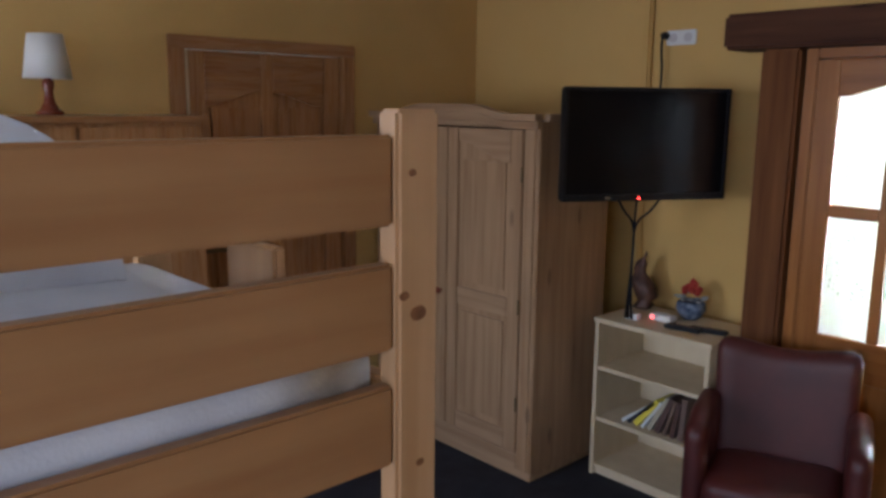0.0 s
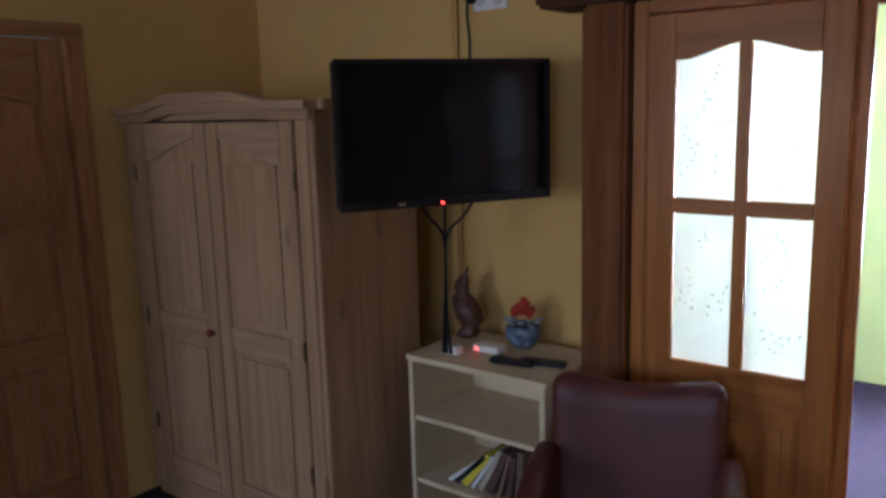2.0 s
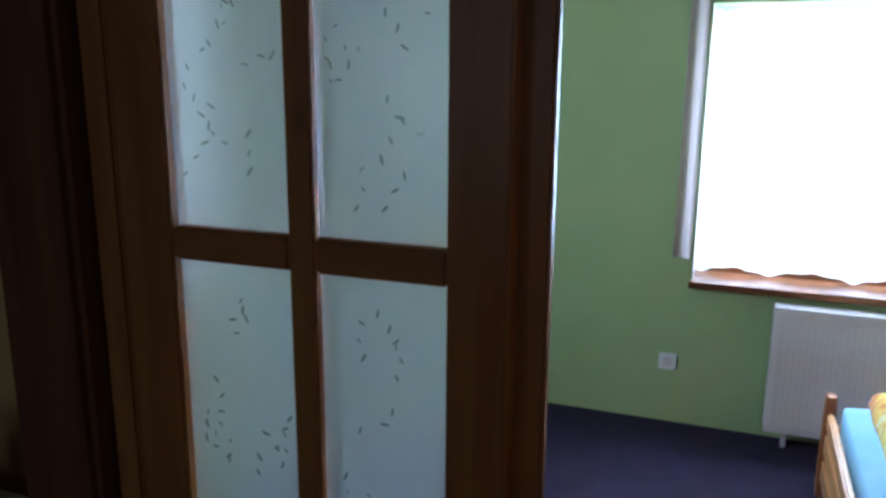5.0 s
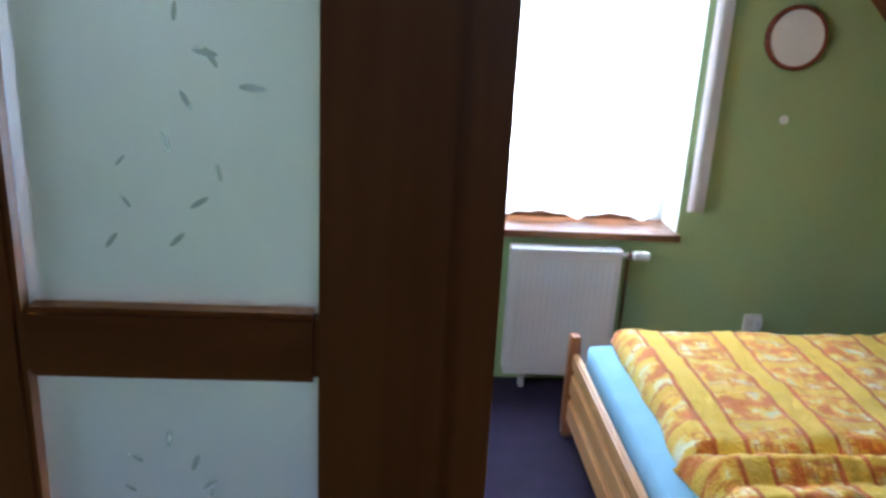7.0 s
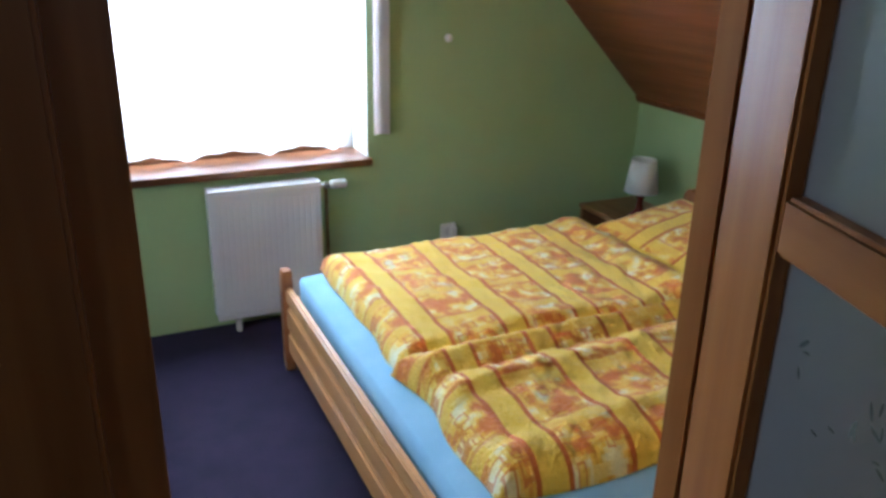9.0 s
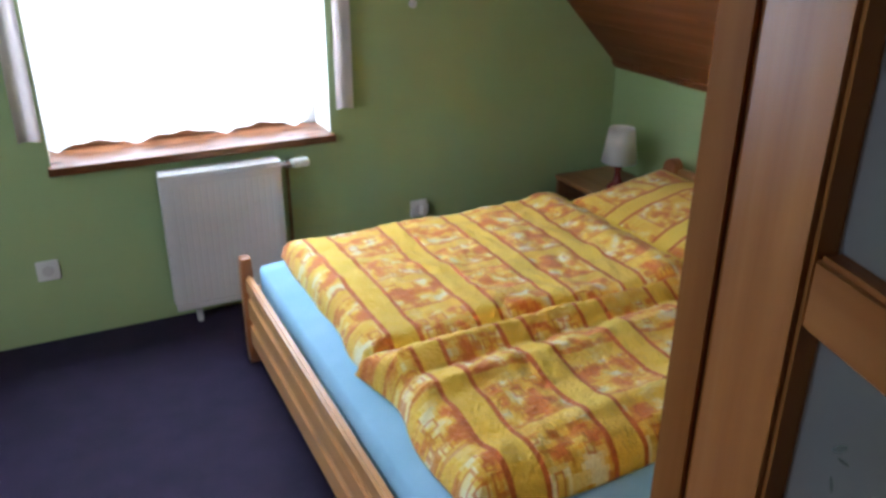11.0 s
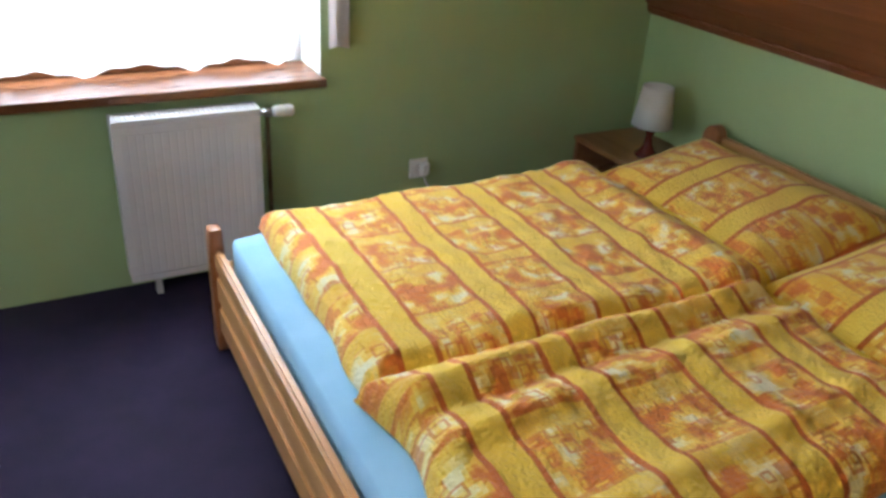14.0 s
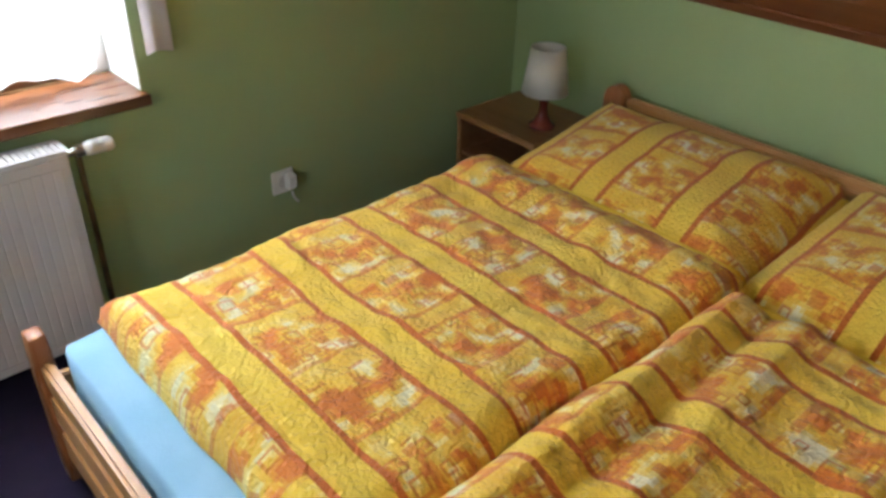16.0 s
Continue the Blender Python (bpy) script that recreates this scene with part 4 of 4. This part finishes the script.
part("back_panel", box(RX0, RX1, RY + .075, RY + .085, RZ0, RZ1 - .012, .003), ENAMEL, rad)
for x0 in (RX0 - .001, RX1 - .002):
    part("side_cover", box(x0, x0 + .003, RY + .014, RY + .075, RZ0 + .02, RZ1 - .012, 0), ENAMEL, rad)
grille = part("grille", box(RX0, RX1, RY, RY + .012, RZ1 - .012, RZ1, .002), ENAMEL, rad)
part("grille_edge", box(RX0, RX1, RY + .073, RY + .085, RZ1 - .012, RZ1, .002), ENAMEL, grille)
for k in range(31):
    x = RX0 + .004 + k * (RX1 - RX0 - .012) / 30
    part("slat", box(x, x + .0125, RY + .012, RY + .073, RZ1 - .010, RZ1 - .001, 0), ENAMEL, grille)
for x in (RX0 + .08, RX1 - .08):
    part("bracket", box(x, x + .02, RY + .085, WN - .001, .45, .50, 0), STEEL, rad)
    part("foot", box(x, x + .02, RY + .03, RY + .07, 0, RZ0 + .01, 0), ENAMEL, rad)
valve = part("valve", tube([(RX1, RY + .045, .615), (RX1 + .035, RY + .045, .615)], .010), STEEL, rad, "chromed valve body")
part("valve_nut", lathe([(.015, 0), (.016, .012), (.015, .022)], (RX1 + .030, RY + .045, .615), 6, "x"), STEEL, valve)
part("thermostat_head", lathe([(.014, 0), (.018, .006), (.020, .022), (.0185, .024), (.020, .034), (.0185, .036), (.020, .046), (.0195, .066), (.014, .074)], (RX1 + .052, RY + .040, .617), 24, "x"), PLASTIC_W, valve, "white ribbed thermostat head", True)
part("pipe", tube([(RX1 + .036, RY + .045, .615), (RX1 + .036, RY + .045, 0)], .008), BRASS, rad, "dark supply pipe")

# sockets and small things on the window wall
def wall_socket(x, z, label, plug=False):
    s = thing("socket", (x, WN, z), label, "socket", "bedroom sockets")
    part("cover", box(x - .04, x + .04, WN - .012, WN - .0005, z - .04, z + .04, .006), PLASTIC_W, s)
    part("well", lathe([(.021, 0), (.021, -.003), (.017, -.003)], (x, WN - .012, z), 20, "y"), ENAMEL, s)
    return s


wall_socket(1.412, .300, "white single wall socket low on the green wall")
wall_socket(-.137, .30, "white single wall socket beside the radiator")
chg = thing("plug_adapter", (1.42, WN - .02, .285), "white plug adapter in the wall socket", "plug")
part("case", box(1.412, 1.448, WN - .040, WN - .013, .277, .330, .006), PLASTIC_W, chg)
part("lead", tube([(1.43, WN - .03, .267), (1.435, WN - .03, .240), (1.455, WN - .02, .220)], .004), PLASTIC_W, chg)
tagged(part("wall_hook", lathe([(.018, 0), (.019, -.006), (.010, -.012), (.008, -.022)], (1.394, WN - .0005, 1.204), 18, "y"), PLASTIC_W), "small white round hook on the green wall", "hook")
clock = thing("wall_clock", (1.38, WN, 1.53), "round white wall clock with a thin dark rim", "clock")
part("rim", lathe([(.125, 0), (.128, -.02), (.118, -.03), (.110, -.02)], (1.38, WN - .0005, 1.53), 40, "y"), LAMPW, clock, "red-brown rim", True)
part("dial", lathe([(.110, 0), (.110, -.002)], (1.38, WN - .021, 1.53), 40, "y"), PLASTIC_W, clock)

# ---- bedroom: the bed ----
bed = thing("double_bed", (1.45, 1.4, 0), "low pine double bed with footboard and headboard", "bed")
FX, HX, NY, FYB = .505, 2.40, .56, 2.235
part("foot_post", soft(FX - .022, FX + .022, FYB - .028, FYB + .030, 0, .425, .012, 6), BED_D, bed, smooth=True)
part("foot_post", soft(FX - .022, FX + .022, NY - .03, NY + .028, 0, .425, .012, 6), BED_D, bed, smooth=True)
for z0, z1 in ((.302, .365), (.195, .282), (.085, .175)):
    part("foot_board", box(FX - .012, FX + .014, NY + .03, FYB - .03, z0, z1, .008), BED_Y, bed)
for y0 in (NY - .012, FYB - .012):
    part("side_rail", box(FX + .024, HX - .024, y0, y0 + .024, .12, .30, .005), BED_X, bed)
for y in (NY, FYB - .075):
    c = [(y - .045, 0), (y + .045, 0), (y + .045, .47)]
    c += [(y + .045 * math.cos(t * math.pi / 10), .51 + .05 * math.sin(t * math.pi / 10)) for t in range(11)] + [(y - .045, .47)]
    part("head_post", plate(c, HX - .022, HX + .022, "yz", .004), BED_D, bed)
part("head_board", box(HX - .012, HX + .012, NY + .046, FYB - .121, .20, .496, .006), BED_Y, bed)
part("head_rail", box(HX - .018, HX + .018, NY + .046, FYB - .121, .497, .527, .006), BED_Y, bed)
part("bed_base", box(FX + .026, HX - .026, NY + .014, FYB - .014, .17, .19, 0), BED_X, bed)
tagged(part("mattress", soft(FX + .024, HX - .03, NY + .020, FYB - .045, .192, .425, .045, 16), SHEET_B, smooth=True), "broad mattress in a light blue fitted sheet on the bed", "mattress")


def fold_far(x, y):
    return .022 * math.exp(-((x - 1.66) / .06) ** 2) + .010 * math.sin(x * 9 + 3 * y) * math.exp(-((y - 1.40) / .12) ** 2)


def fold_near(x, y):
    r = .026 * math.exp(-abs((y - 1.235 - .045 * (x - 1.1)) / .038) ** 1.5) + .020 * math.exp(-abs((y - 1.09 - .05 * (x - 1.2)) / .04) ** 1.5)
    r -= .016 * math.exp(-((y - 1.165 - .05 * (x - 1.1)) / .022) ** 2)
    return r + .012 * math.exp(-((y - .82 - .10 * (x - 1.0)) / .035) ** 2)


duvet_far = tagged(part("duvet", cushion(.615, 1.79, 1.305, 2.16, .427, .080, edge=.075, nx=110, ny=90, fold=fold_far, rag=.03, seed=2.0, fine=.008), PATCH_X, smooth=True), "yellow and orange patchwork duvet spread on the bed", "duvet", "duvets")
duvet_near = tagged(part("duvet", cushion(.60, 1.70, .69, 1.325, .427, .080, edge=.075, nx=110, ny=90, fold=fold_near, rag=.03, seed=5.0, fine=.008), PATCH_X, smooth=True), "yellow and orange patchwork duvet with a long ridge of folds", "duvet", "duvets")


YELLOW = mat("plain_yellow_cotton", [(.80, .51, .03), (.87, .62, .065)], .85, (5, 5, 5), 3, .9, 70)
for d, x0, y0, y1 in ((duvet_far, 1.735, 1.312, 2.15), (duvet_near, 1.645, .70, 1.315)):
    part("turned_border", cushion(x0, x0 + .068, y0, y1, .430, .066, 10, 70, .045, seed=y0), YELLOW, d, "plain yellow turned border", True)


def pillow(x0, x1, y0, y1, m, label):
    p = tagged(part("pillow", cushion((x0 - x1) / 2, (x1 - x0) / 2, (y0 - y1) / 2, (y1 - y0) / 2, 0, .125, 44, 52, .26, seed=x0 + y0), PATCH_Y, smooth=True), label, "pillow", "pillows")
    part("flange", cushion((x0 - x1) / 2 + .03, (x1 - x0) / 2 - .03, (y0 - y1) / 2 - .022, (y0 - y1) / 2 + .03, .012, .014, 40, 6, .012, seed=x1), PATCH_Y, p, "flat sewn flange", True)
    p.matrix_basis = m
    return p


pillow(0, .62, 0, .80, pose(2.045, 1.735, .432, 0, -7, 3), "plump yellow and orange patchwork pillow against the headboard")
pillow(0, .62, 0, .76, pose(2.045, .955, .432, 0, -7, -2), "plump yellow and orange patchwork pillow, its corner by the other")

# ---- bedroom: nightstand and lamp ----
ns = thing("nightstand", (2.22, 2.48, 0), "small brown wooden nightstand with an open compartment", "nightstand")
nx0, nx1, ny0, ny1, nz = 2.13, 2.46, 2.28, 2.66, .378
part("top_board", box(nx0 - .01, nx1, ny0 - .01, ny1, nz - .022, nz, .004), NIGHT_W, ns)
for y in (ny0, ny1 - .02):
    part("side_panel", box(nx0, nx1 - .012, y, y + .02, .03, nz - .022, .003), NIGHT_W, ns)
part("back_panel", box(nx1 - .012, nx1 - .002, ny0, ny1, .03, nz - .022, 0), NIGHT_W, ns)
for z in (.05, .21):
    part("shelf_board", box(nx0 + .008, nx1 - .012, ny0 + .02, ny1 - .02, z, z + .016, .002), NIGHT_W, ns)
for x in (nx0 + .02, nx1 - .05):
    for y in (ny0 + .03, ny1 - .05):
        part("foot", box(x, x + .02, y, y + .02, 0, .03, 0), NIGHT_W, ns)
table_lamp((2.262, 2.365, nz), "small table lamp with burgundy base and white shade on the nightstand", .285, .081, "table lamps", LAMPR, "glossy burgundy base")
